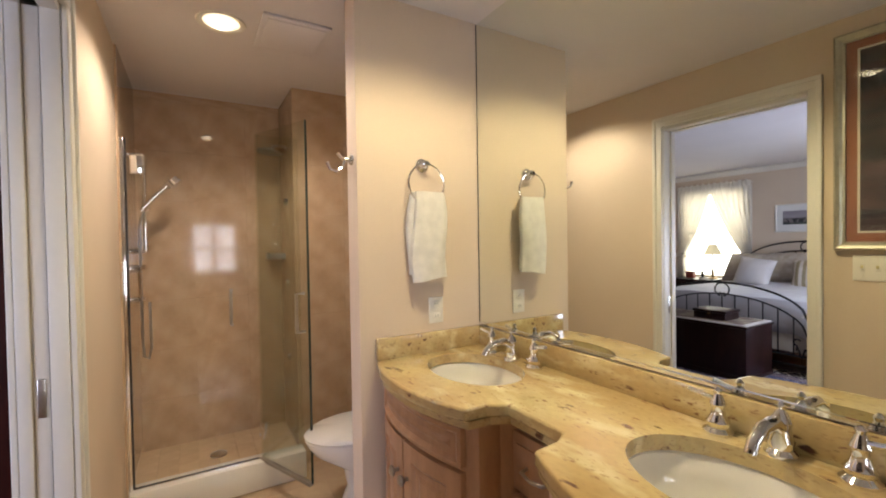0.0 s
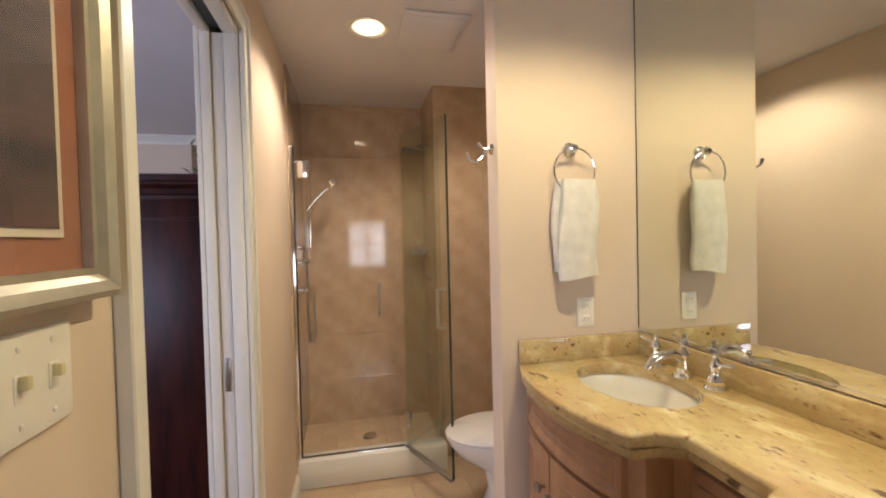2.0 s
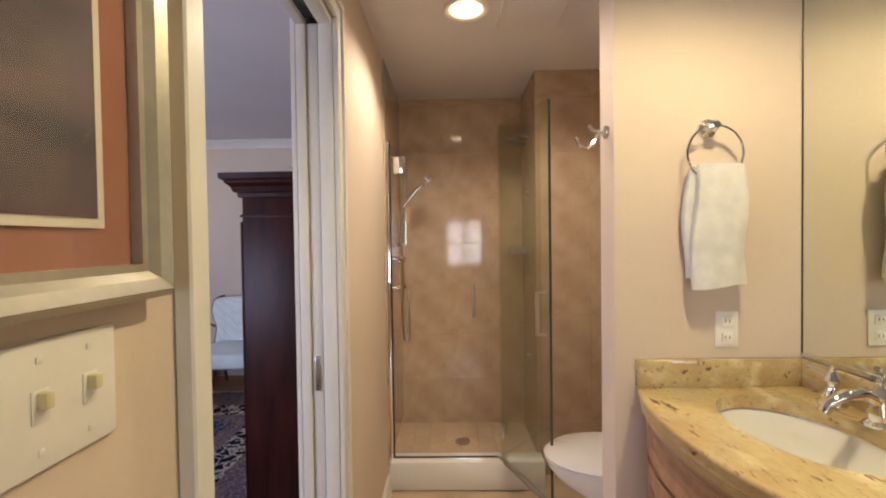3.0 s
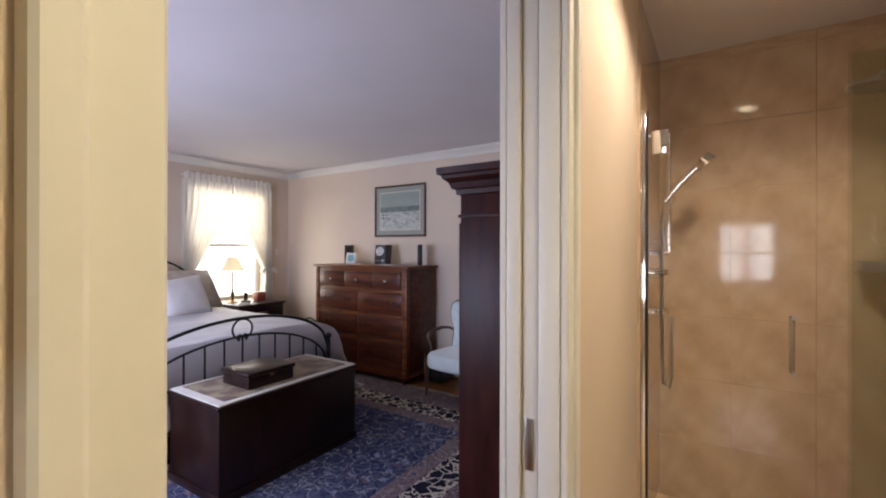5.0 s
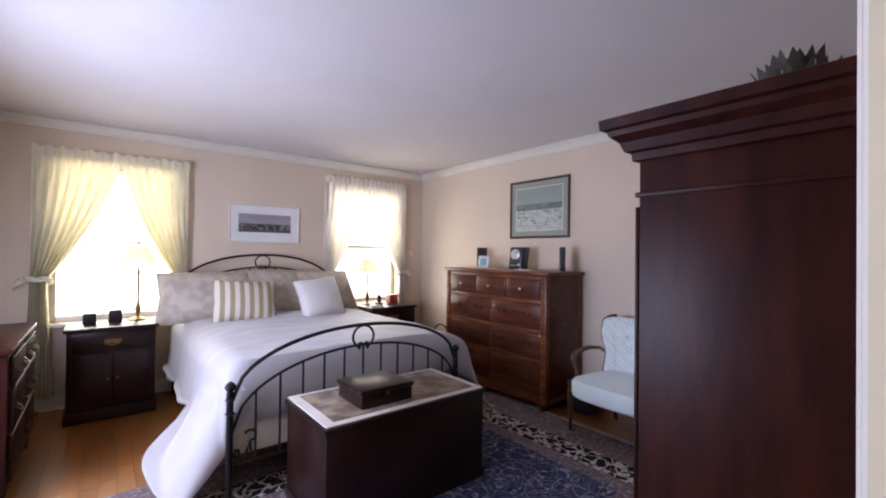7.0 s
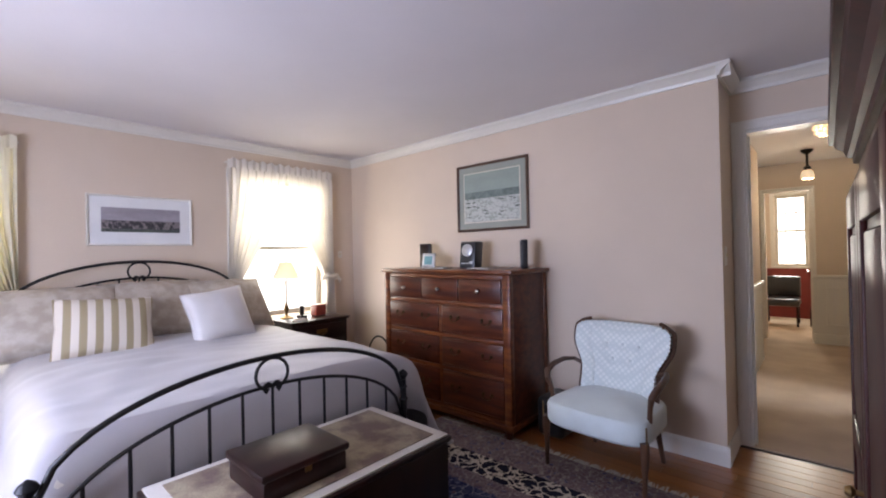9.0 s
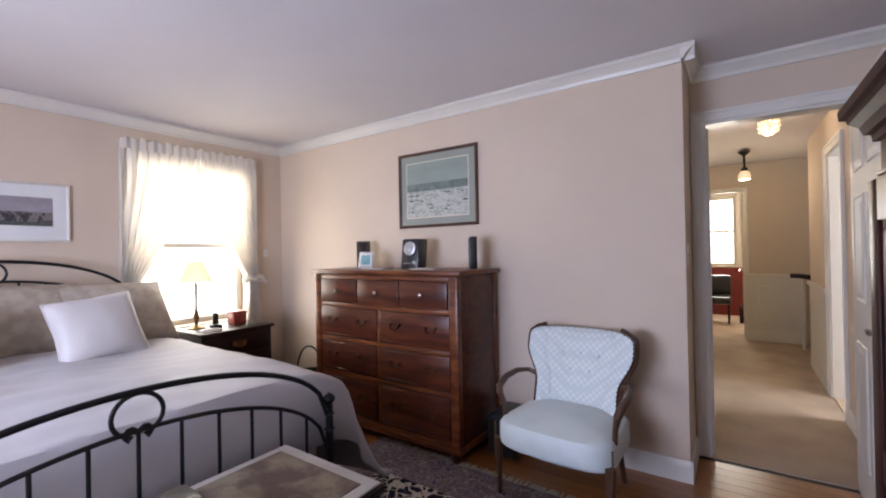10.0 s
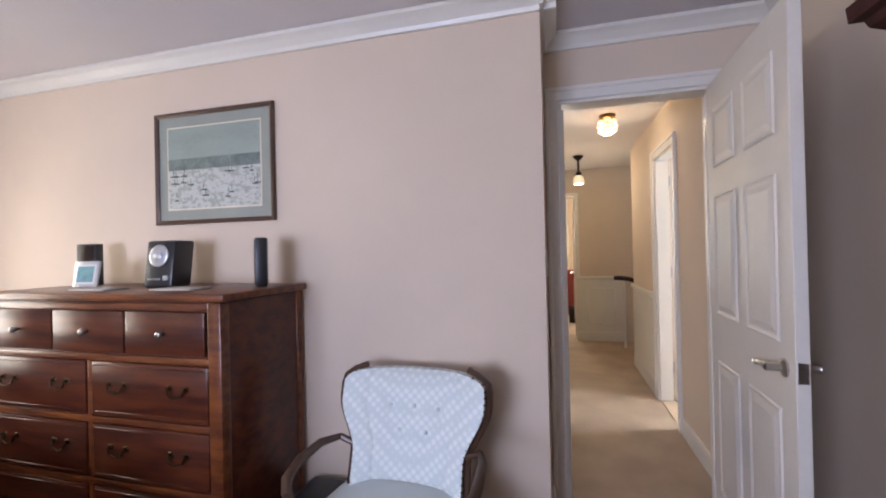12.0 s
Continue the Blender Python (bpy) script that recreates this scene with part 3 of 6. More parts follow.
SIX = lambda w: [(a, b, u, v) for a, b in ((0.09, w / 2 - 0.045), (w / 2 + 0.045, w - 0.09)) for u, v in ((0.22, 0.80), (1.00, 1.52), (1.64, 1.90))]
d = panel_door("hall_door", 0.77, 2.025, "white six-panel door standing open into the bedroom", SIX(0.77))
d.matrix_basis = pose(-0.425, 5.012, 0, 0, 0, -92.2)
for z in (0.22, 1.02, 1.80):
    boxes("hinge", NICKEL, [(-0.006, 0.001, -0.018, 0.018, z, z + 0.09)], d)
d = panel_door("side_room_door", 0.56, 2.015, "white panel door opened into the side room", [(0.1, 0.46, 0.25, 0.85), (0.1, 0.46, 1.0, 1.85)], False)
d.matrix_basis = pose(-0.185, 6.76, 0, 0, 0, -8)
for z in (0.24, 1.04, 1.80):
    boxes("hinge", NICKEL, [(-0.045, 0.0, -0.022, -0.017, z, z + 0.09)], d)
structure(boxes("jamb_side_room", WHITE, [(-0.299, -0.201, 6.75, 6.738, 0, 2.03), (-0.299, -0.201, 6.15, 6.162, 0, 2.03), (-0.299, -0.201, 6.162, 6.738, 2.018, 2.03)]), "white door jamb", "jamb")
structure(boxes("threshold_side_room", FLOORTILE, [(-0.295, 1.3, 6.17, 6.73, 0.0, 0.006)]), "pale floor of the side room", "floor")
d = panel_door("study_door", 0.46, 2.015, "white panel door folded back against the study wall", [(0.08, 0.38, 0.25, 0.85), (0.08, 0.38, 1.0, 1.85)])
d.matrix_basis = pose(-0.855, 9.26, 0, 0, 0, 88)


# ---- windows ----
def sash_window(name, face, a, b, z0, z1, out, bars=True):
    """Double-hung window set in a wall whose room face is x = face; out points outdoors."""
    win = structure(new(name), "white double-hung window with a bright view", "window")
    fr = face + out * 0.07
    lo, hi = sorted((fr, fr + out * 0.05))
    mid = (z0 + z1) / 2
    w = 0.045
    boxes("frame", WHITE, [(lo, hi, a, a + w, z0, z1), (lo, hi, b - w, b, z0, z1), (lo, hi, a + w, b - w, z1 - w, z1), (lo, hi, a + w, b - w, z0, z0 + w), (lo, hi, a + w, b - w, mid - 0.02, mid + 0.02)], win, 0.003)
    c = (lo + hi) / 2
    items = [(c - 0.006, c + 0.006, a + (b - a) * k / 3 - 0.009, a + (b - a) * k / 3 + 0.009, z0 + w, z1 - w) for k in (1, 2)]
    items += [(c - 0.0055, c + 0.0055, a + w, b - w, z0 + (z1 - z0) * k / 4 - 0.008, z0 + (z1 - z0) * k / 4 + 0.008) for k in (1, 3)]
    if bars:
        boxes("muntin", WHITE, items, win)
    pane = boxes("pane", GLASS, [(c - 0.002, c + 0.002, a + w, b - w, z0 + w, z1 - w)], win)
    pane.visible_shadow = False
    s0, s1 = sorted((face - out * 0.05, face + out * 0.069))
    boxes("sill", WHITE, [(s0, s1, a - 0.06, b + 0.06, z0 - 0.03, z0 - 0.001)], win, 0.004)
    t0, t1 = sorted((face, face - out * 0.016))
    boxes("casing", WHITE, [(t0, t1, a - 0.065, a, z0, z1 + 0.065), (t0, t1, b, b + 0.065, z0, z1 + 0.065), (t0, t1, a, b, z1, z1 + 0.065)], win, 0.003)
    return win


sash_window("window_1", W, *WIN1, -1, False)
sash_window("window_2", W, *WIN2, -1, False)


def window_y(name, y, out, a, b, z0, z1):
    """The same window in a wall whose room face is y; built about the origin and turned."""
    m = pose(0, y, 0, 0, 0, 90 if out < 0 else -90)
    win = sash_window(name, 0.0, *((-b, -a) if out < 0 else (a, b)), z0, z1, -1)
    win.matrix_basis = m
    return win


window_y("window_3", S, -1, -3.25, -1.65, 0.7, 2.0)
bath_window = window_y("window_4", -1.7, -1, 0.22, 0.90, 0.87, 1.72)
boxes("mullion", WHITE, [(-0.125, -0.065, -0.60, -0.52, 0.915, 1.675)], bath_window, 0.003)
window_y("window_5", 11.5, 1, -1.40, -0.94, 0.92, 2.2)


# ---- curtains ----
def curtain(bm, a_out, a_in, tie, z_top, z_tie, z_bot, face, seed):
    """A tied-back panel on the west wall: wide at the rod, gathered at the tie, hanging below it."""
    nu, nv = 56, 44
    grid = []
    for j in range(nv + 1):
        z = z_top + (z_bot - z_top) * j / nv
        if z > z_tie:
            f = ((z_top - z) / (z_top - z_tie)) ** 1.5
            inner = a_in + (tie + (0.05 if a_in > a_out else -0.05) - a_in) * f
            outer = a_out + (tie - (0.05 if a_in > a_out else -0.05) - a_out) * (f ** 3) * 0.8
        else:
            f = (z_tie - z) / (z_tie - z_bot)
            sgn = 1 if a_in > a_out else -1
            inner, outer = tie + sgn * (0.05 + 0.05 * f), tie - sgn * (0.05 + 0.03 * f)
        row = []
        for i in range(nu + 1):
            u = i / nu
            width = abs(inner - outer)
            amp = 0.012 + 0.03 * (1 - min(1, width / abs(a_in - a_out)))
            if z > z_top - 0.06:
                amp *= 0.5
            wave = amp * math.sin(u * 46 + seed + 0.6 * math.sin(z * 5 + seed)) + 0.006 * math.sin(u * 95 + z * 7)
            row.append(bm.verts.new((face + wave, outer + (inner - outer) * u, z + 0.006 * math.sin(u * 60 + seed) * (1 if j == 0 else 0))))
        grid.append(row)
    for p, q in zip(grid, grid[1:]):
        for i in range(nu):
            bm.faces.new((p[i], p[i + 1], q[i + 1], q[i]))


def curtain_pair(a, b, mid, z_top, cloth, seed, label):
    c = thing("curtain_pair", W + 0.06, (a + b) / 2, 0, label, "curtain", "bedroom curtains")
    m = (a + b) / 2
    for ao, t in ((a, a + 0.05), (b, b - 0.05)):
        bm = bmesh.new()
        curtain(bm, ao - m, mid - m, t - m, z_top, 1.06, 0.12, 0.0, seed + ao)
        ob = solid("panel", bm, cloth, c, True)
        s = ob.modifiers.new("thick", "SOLIDIFY")
        s.thickness = 0.0015
        bm = bmesh.new()
        pts = [(0.055 * math.cos(k * math.pi / 8), t - m + 0.075 * math.sin(k * math.pi / 8), 1.06 + 0.02 * math.sin(k)) for k in range(17)]
        for p, q in zip(pts, pts[1:] + pts[:1]):
            tube(bm, [p, q], 0.022, 6)
        solid("tie", bm, cloth, c, True)
        bm = bmesh.new()
        side = -1 if ao == a else 1
        for k in range(3):
            tube(bm, [(0.0, t - m + side * 0.05, 1.06), (0.01, t - m + side * (0.10 + 0.02 * k), 1.08 - 0.03 * k), (-0.02, t - m + side * 0.14, 1.05 - 0.03 * k)], [0.012, 0.016, 0.004], 6)
        solid("ruffle", bm, cloth, c, True)
    bm = bmesh.new()
    nn = 60
    rows = [[bm.verts.new((0.028 + 0.01 * math.sin(i * 1.9 + seed), a - m + (b - a) * i / nn, z + (0.012 * math.sin(i * 1.3 + seed) if z > z_top else 0))) for i in range(nn + 1)] for z in (z_top - 0.05, z_top - 0.02, z_top + 0.015, z_top + 0.035)]
    for p, q in zip(rows, rows[1:]):
        for i in range(nn):
            bm.faces.new((p[i], p[i + 1], q[i + 1], q[i]))
    solid("heading", bm, cloth, c, True)
    bm = bmesh.new()
    tube(bm, [(-0.005, a - m - 0.01, z_top), (-0.005, b - m + 0.01, z_top)], 0.008)
    tube(bm, [(-0.055, a - m, z_top), (-0.005, a - m, z_top)], 0.006)
    tube(bm, [(-0.055, b - m, z_top), (-0.005, b - m, z_top)], 0.006)
    solid("rod", bm, WHITE, c, True)


curtain_pair(0.80, 1.87, 1.36, 2.10, CURTAIN, 1.0, "pale yellow sheer curtains tied back at a window")
curtain_pair(3.22, 4.32, 3.80, 2.165, CURTAIN_W, 4.0, "white sheer curtains tied back at a window")
blind = thing("slat_blind", W - 0.03, 1.345, 0, "white slatted blind lowered over the window", "blind")
bm = bmesh.new()
for k in range(30):
    z = 2.03 - k * 0.028
    v = [bm.verts.new((sx * 0.012, sy * 0.40, z + sx * 0.007)) for sx, sy in ((-1, -1), (1, -1), (1, 1), (-1, 1))]
    bm.faces.new(v)
ob = solid("slats", bm, BLIND, blind)
ob.modifiers.new("thick", "SOLIDIFY").thickness = 0.001
boxes("head_rail", WHITE, [(-0.02, 0.02, -0.41, 0.41, 2.03, 2.058)], blind, 0.003)


# ---- bathroom ----
def offset_front(outline, d):
    """Move the front points of the vanity's outline back by d."""
    return [(min(x + d, MX - 0.004), y) for x, y in outline]


def vanity_front():
    """The counter's front edge from the towel wall southward: two bows with a recess between them."""
    pts = []
    for c in (1.36, 0.47):
        top = TY - 0.004 if c > 1 else 0.79
        low = c - 0.31
        ys = [top + (low - top) * k / 16 for k in range(17)]
        for y in ys:
            u = (y - c) / 0.33
            pts.append((0.80 + 0.075 * min(1.0, abs(u)) ** 2.2, y))
        pts.append((0.985 - 0.05, low - 0.004))
        pts.append((0.985, low - 0.03))
        pts.append((0.985, 0.82 if c > 1 else low - 0.25))
        if c > 1:
            pts.append((0.94, 0.795))
        else:
            pts.append((0.985, -0.12))
    return pts


vanity = thing("double_vanity", 0, 0, 0, "maple double vanity with bowed fronts and gold granite counter", "vanity")
front = vanity_front()
SINKS = ((1.10, 1.345), (1.10, 0.505))
bm = bmesh.new()
prism(bm, front + [(MX - 0.003, -0.12), (MX - 0.003, TY - 0.004)], 0.868, 0.905)
top = solid("counter", bm, GRANITE, vanity, False)
top.data.materials[0] = GRANITE
bev = top.modifiers.new("round", "BEVEL")
bev.width, bev.segments, bev.limit_method, bev.angle_limit = 0.008, 3, "ANGLE", radians(50)
bm = bmesh.new()
for cx, cy in SINKS:
    lathe(bm, [(1.0, 0.80), (1.0, 0.95)], cx, cy, 40, 0.150, 0.205)
cut = solid("sink_cutter", bm, GRANITE, vanity)
boo = top.modifiers.new("sinks", "BOOLEAN")
boo.object, boo.operation, boo.solver = cut, "DIFFERENCE", "EXACT"
dg = bpy.context.evaluated_depsgraph_get()
top_mesh = bpy.data.meshes.new_from_object(top.evaluated_get(dg))
top.modifiers.clear()
top.data = top_mesh
bpy.data.objects.remove(cut)
bm = bmesh.new()
prism(bm, offset_front(front, 0.012) + [(MX - 0.004, -0.115), (MX - 0.004, TY - 0.005)], 0.846, 0.8675)
solid("counter_lip", bm, GRANITE, vanity)
bm = bmesh.new()
prism(bm, offset_front(front, 0.045) + [(MX - 0.005, -0.10), (MX - 0.005, TY - 0.006)], 0.10, 0.8455)
# hollow under the bowls
body = solid("body", bm, MAPLE, vanity)
bm = bmesh.new()
for cx, cy in SINKS:
    lathe(bm, [(1.0, 0.70), (1.0, 0.95)], cx, cy, 32, 0.165, 0.215)
cut = solid("body_cutter", bm, MAPLE, vanity)
boo = body.modifiers.new("hollow", "BOOLEAN")
boo.object, boo.operation, boo.solver = cut, "DIFFERENCE", "EXACT"
body_mesh = bpy.data.meshes.new_from_object(body.evaluated_get(bpy.context.evaluated_depsgraph_get()))
body.modifiers.clear()
body.data = body_mesh
lip = next(o for o in vanity.children if o.name.startswith("counter_lip"))
boo = lip.modifiers.new("hollow", "BOOLEAN")
boo.object, boo.operation, boo.solver = cut, "DIFFERENCE", "EXACT"
lip_mesh = bpy.data.meshes.new_from_object(lip.evaluated_get(bpy.context.evaluated_depsgraph_get()))
lip.modifiers.clear()
lip.data = lip_mesh
bpy.data.objects.remove(cut)
bm = bmesh.new()
prism(bm, offset_front(front, 0.10) + [(MX - 0.006, -0.09), (MX - 0.006, TY - 0.007)], 0.0, 0.10)
solid("toe_kick", bm, DARKWOOD, vanity)
boxes("backsplash", GRANITE, [(MX - 0.024, MX - 0.002, -0.12, TY - 0.002, 0.9052, 0.985), (0.845, MX - 0.0245, TY - 0.024, TY - 0.002, 0.9052, 0.985)], vanity, 0.002)


def bow_panel(name, y0, y1, z0, z1, base, mat, inset):
    """A framed front that follows the bow, with a sunk field."""
    bm = bmesh.new()
    n = 10

    def x_at(y):
        u = abs((y - base) / 0.33)
        return 0.845 + 0.075 * min(1, u) ** 2.2

    loops = []
    for a, d in ((0.0, 0.0), (0.0, -0.018), (inset, -0.018), (inset + 0.012, -0.008), (inset + 0.03, -0.008), (inset + 0.045, -0.014)):
        row = []
        for k in range(n + 1):
            y = y0 + a + (y1 - y0 - 2 * a) * k / n
            row.append((x_at(y) + d, y))
        loops.append([bm.verts.new((x, y, z0 + a)) for x, y in row] + [bm.verts.new((x, y, z1 - a)) for x, y in row[::-1]])
    m = len(loops[0])
    for p, q in zip(loops, loops[1:]):
        for k in range(m):
            bm.faces.new((p[k], p[(k + 1) % m], q[(k + 1) % m], q[k]))
    last = loops[-1]
    h = m // 2
    for k in range(h - 1):
        bm.faces.new((last[k], last[k + 1], last[m - 2 - k], last[m - 1 - k]))
    return solid(name, bm, mat, vanity)


def cup_knob(parent, x, y, z):
    bm = bmesh.new()
    lathe(bm, [(0.006, 0), (0.006, 0.012), (0.016, 0.02), (0.017, 0.026), (0.01, 0.031)], n=12)
    bmesh.ops.transform(bm, matrix=pose(x, y, z, 0, -90, 0), verts=bm.verts)
    solid("knob", bm, NICKEL, parent, True)


for base, hi in ((1.36, 1.60), (0.47, 0.76)):
    lo = base - 0.27
    bow_panel("apron", lo, hi, 0.725, 0.835, base, MAPLE, 0.012)
    bow_panel("door", lo, base - 0.004, 0.12, 0.71, base, MAPLE, 0.05)
    bow_panel("door", base + 0.004, hi, 0.12, 0.71, base, MAPLE, 0.05)
    for dy in (-0.035, 0.035):
        cup_knob(vanity, 0.826, base + dy, 0.60)
for z0, z1 in ((0.66, 0.825), (0.40, 0.645), (0.12, 0.385)):
    bm = bmesh.new()
    box(bm, 1.012, 1.031, 0.808, 1.04, z0, z1, bevel=0.004)
    box(bm, 1.006, 1.013, 0.835, 1.013, z0 + 0.03, z1 - 0.03, bevel=0.003)
    solid("drawer", bm, MAPLE, vanity, True)
    bm = bmesh.new()
    zz = (z0 + z1) / 2
    tube(bm, [(1.006, 0.88, zz), (0.982, 0.885, zz), (0.976, 0.924, zz - 0.004), (0.982, 0.963, zz), (1.006, 0.968, zz)], 0.005)
    solid("pull", bm, NICKEL, vanity, True)

for cx, cy in SINKS:
    sink = thing("undermount_sink", cx, cy, 0.867, "white oval porcelain sink set under the counter", "sink", "vanity sinks")
    bm = bmesh.new()
    rings = []
    for r, z in ((1.10, 0.0), (1.04, 0.0), (1.0, -0.006), (0.95, -0.05), (0.82, -0.10), (0.55, -0.135), (0.12, -0.145)):
        rings.append([bm.verts.new((0.152 * r * math.cos(2 * math.pi * k / 40), 0.207 * r * math.sin(2 * math.pi * k / 40), z)) for k in range(40)])
    for p, q in zip(rings, rings[1:]):
        for k in range(40):
            bm.faces.new((p[k], p[(k + 1) % 40], q[(k + 1) % 40], q[k]))
    ob = solid("bowl", bm, PORCELAIN, sink, True)
    so = ob.modifiers.new("thick", "SOLIDIFY")
    so.thickness, so.offset = 0.006, -1
    bm = bmesh.new()
    lathe(bm, [(0.022, -0.146), (0.022, -0.142), (0.012, -0.140)], n=16)
    solid("drain", bm, CHROME, sink, True)


def faucet(x, y):
    f = thing("widespread_faucet", x, y, 0.905, "chrome two-handle widespread faucet on the granite counter", "faucet", "vanity faucets")
    f.scale = (1.2, 1.2, 1.2)
    for dy, s in ((0.100, 1), (-0.100, -1)):
        bm = bmesh.new()
        lathe(bm, [(0.026, 0), (0.026, 0.005), (0.018, 0.012), (0.021, 0.022), (0.013, 0.034), (0.011, 0.048), (0.015, 0.055), (0.010, 0.066), (0.006, 0.074), (0.008, 0.080), (0.003, 0.086)], 0, dy, 18)
        tube(bm, [(0, dy - 0.004 * s, 0.06), (-0.004, dy + s * 0.03, 0.066), (-0.006, dy + s * 0.052, 0.070)], [0.006, 0.005, 0.006], 8)
        solid("handle", bm, CHROME, f, True)
    bm = bmesh.new()
    lathe(bm, [(0.025, 0), (0.025, 0.005), (0.017, 0.012), (0.020, 0.026), (0.014, 0.045), (0.017, 0.058), (0.010, 0.070), (0.005, 0.078), (0.007, 0.084), (0.003, 0.090)], 0, 0, 18)
    tube(bm, [(0, 0, 0.045), (-0.03, 0, 0.062), (-0.065, 0, 0.060), (-0.095, 0, 0.045), (-0.105, 0, 0.028)], [0.012, 0.012, 0.011, 0.010, 0.010], 10)
    solid("spout", bm, CHROME, f, True)


faucet(1.272, 1.345)
faucet(1.28, 0.508)

mirror = thing("wall_mirror", MX, 0.75, 0.99, "large frameless mirror from backsplash to ceiling", "mirror")
boxes("plate", MIRROR, [(-0.007, -0.002, -0.87, TY - 0.753, 0.010, BZ - 0.993)], mirror)
boxes("bottom_channel", CHROME, [(-0.012, -0.001, -0.87, TY - 0.753, 0.0, 0.010)], mirror)
boxes("side_bead", BLACKPL, [(-0.009, -0.001, TY - 0.7528, TY - 0.7512, 0.0, BZ - 0.993)], mirror)

ring = thing("towel_ring", 1.053, TY, 1.655, "chrome towel ring on the wall", "towel ring")
bm = bmesh.new()
lathe(bm, [(0.028, 0), (0.026, 0.008), (0.015, 0.014), (0.012, 0.035), (0.018, 0.042), (0.010, 0.052)], n=16)
bmesh.ops.transform(bm, matrix=pose(0, 0, 0, 90), verts=bm.verts)
solid("rosette", bm, CHROME, ring, True)
bm = bmesh.new()
pts = [(0.078 * math.sin(2 * math.pi * k / 36), -0.042, -0.078 + 0.078 * math.cos(2 * math.pi * k / 36)) for k in range(37)]
tube(bm, pts, 0.0036, 8, False)
solid("ring", bm, CHROME, ring, True)


def towel_mesh(w0, w1, h, depth, seed):
    """A folded towel hung over the ring, narrower at the top, with soft folds."""
    bm = bmesh.new()
    nu, nv = 30, 44
    loop = []
    for j in range(nv + 1):
        f = j / nv
        w = w0 + (w1 - w0) * min(1, f * 2.2) ** 0.6
        z = -h * f
        d = depth * (0.55 + 0.45 * min(1, f * 4))
        row = []
        for i in range(nu):
            a = 2 * math.pi * i / nu
            ca, sa = math.cos(a), math.sin(a)
            px = w / 2 * math.copysign(abs(ca) ** 0.35, ca)
            py = d / 2 * math.copysign(abs(sa) ** 0.5, sa)
            fold = 0.006 * math.sin(px * 95 + seed + f * 2) * (0.3 + 0.7 * f) + 0.004 * math.sin(px * 40 + f * 5)
            row.append(bm.verts.new((px + 0.006 * math.sin(f * 6 + seed), py + fold * (1 if sa < 0 else 0.3) + (0.002 if 0.70 < f < 0.78 else 0) * (-1 if sa > 0 else 1), z + 0.008 * math.sin(px * 25 + seed) * f)))
        loop.append(row)
    for p, q in zip(loop, loop[1:]):
        for i in range(nu):
            bm.faces.new((p[i], p[(i + 1) % nu], q[(i + 1) % nu], q[i]))
    bm.faces.new(loop[0])
    bm.faces.new(loop[-1][::-1])
    return bm


towel = thing("hand_towel", 1.060, TY - 0.052, 1.545, "white terry hand towel folded over the towel ring", "towel")
solid("front_fold", towel_mesh(0.125, 0.148, 0.345, 0.034, 0.4), TOWEL, towel, True)
bm = towel_mesh(0.115, 0.135, 0.325, 0.028, 2.0)
bmesh.ops.translate(bm, vec=(-0.017, 0.028, 0.0), verts=bm.verts)
solid("back_fold", bm, TOWEL, towel, True)


def plate_on_wall(name, m, w, h, label, category, toggles, outlet=False):
    p = thing(name, 0, 0, 0, label, category)
    p.matrix_basis = m
    boxes("plate", PLATE, [(-w / 2, w / 2, -0.006, -0.001, -h / 2, h / 2)], p, 0.002)
    for x in toggles:
        if outlet:
            for dz in (-0.024, 0.024):
                boxes("socket", PLATE, [(x - 0.016, x + 0.016, -0.009, -0.006, dz - 0.014, dz + 0.014)], p, 0.003)
                boxes("slot", BLACKPL, [(x - 0.007, x - 0.005, -0.0095, -0.0088, dz - 0.004, dz + 0.006), (x + 0.005, x + 0.007, -0.0095, -0.0088, dz - 0.004, dz + 0.006)], p)
        else:
            boxes("toggle", TOGGLE, [(x - 0.0042, x + 0.0042, -0.016, -0.0055, -0.002, 0.012)], p, 0.002)
            boxes("collar", PLATE, [(x - 0.008, x + 0.008, -0.0075, -0.0055, -0.014, 0.014)], p, 0.001)
            for dz in (-0.038, 0.038):
                boxes("screw", PLATE, [(x - 0.003, x + 0.003, -0.0072, -0.0055, dz - 0.003, dz + 0.003)], p, 0.001)
    return p


plate_on_wall("wall_outlet", pose(1.109, TY, 1.07), 0.066, 0.105, "white double wall outlet above the backsplash", "outlet", (0,), True)
plate_on_wall("light_switch", pose(EW, 0.712, 1.21, 0, 0, 90), 0.158, 0.108, "ivory triple toggle switch plate", "switch", (-0.048, 0, 0.048))
plate_on_wall("light_switch", pose(-1.17, 4.72, 1.24, 0, 0, 90), 0.07, 0.115, "white single switch plate at the wall corner", "switch", (0,))
plate_on_wall("light_switch", pose(W, 4.45, 1.30, 0, 0, 90), 0.05, 0.075, "small white wall control beside the curtain", "switch", (0,))

hook = thing("robe_hook", 0.785, TY + 0.055, 1.665, "chrome double robe hook on the wall end", "hook")
bm = bmesh.new()
lathe(bm, [(0.022, 0), (0.020, 0.006), (0.009, 0.011), (0.008, 0.03)], n=14)
bmesh.ops.transform(bm, matrix=pose(0, 0, 0, 0, -90), verts=bm.verts)
tube(bm, [(-0.02, 0, 0), (-0.04, 0, 0.004), (-0.055, 0, 0.022)], [0.007, 0.006, 0.008], 8)
tube(bm, [(-0.025, 0, 0), (-0.035, 0, -0.03), (-0.06, 0, -0.05), (-0.085, 0, -0.04), (-0.095, 0, -0.015)], [0.006, 0.006, 0.005, 0.005, 0.007], 8)
solid("hook_body", bm, CHROME, hook, True)

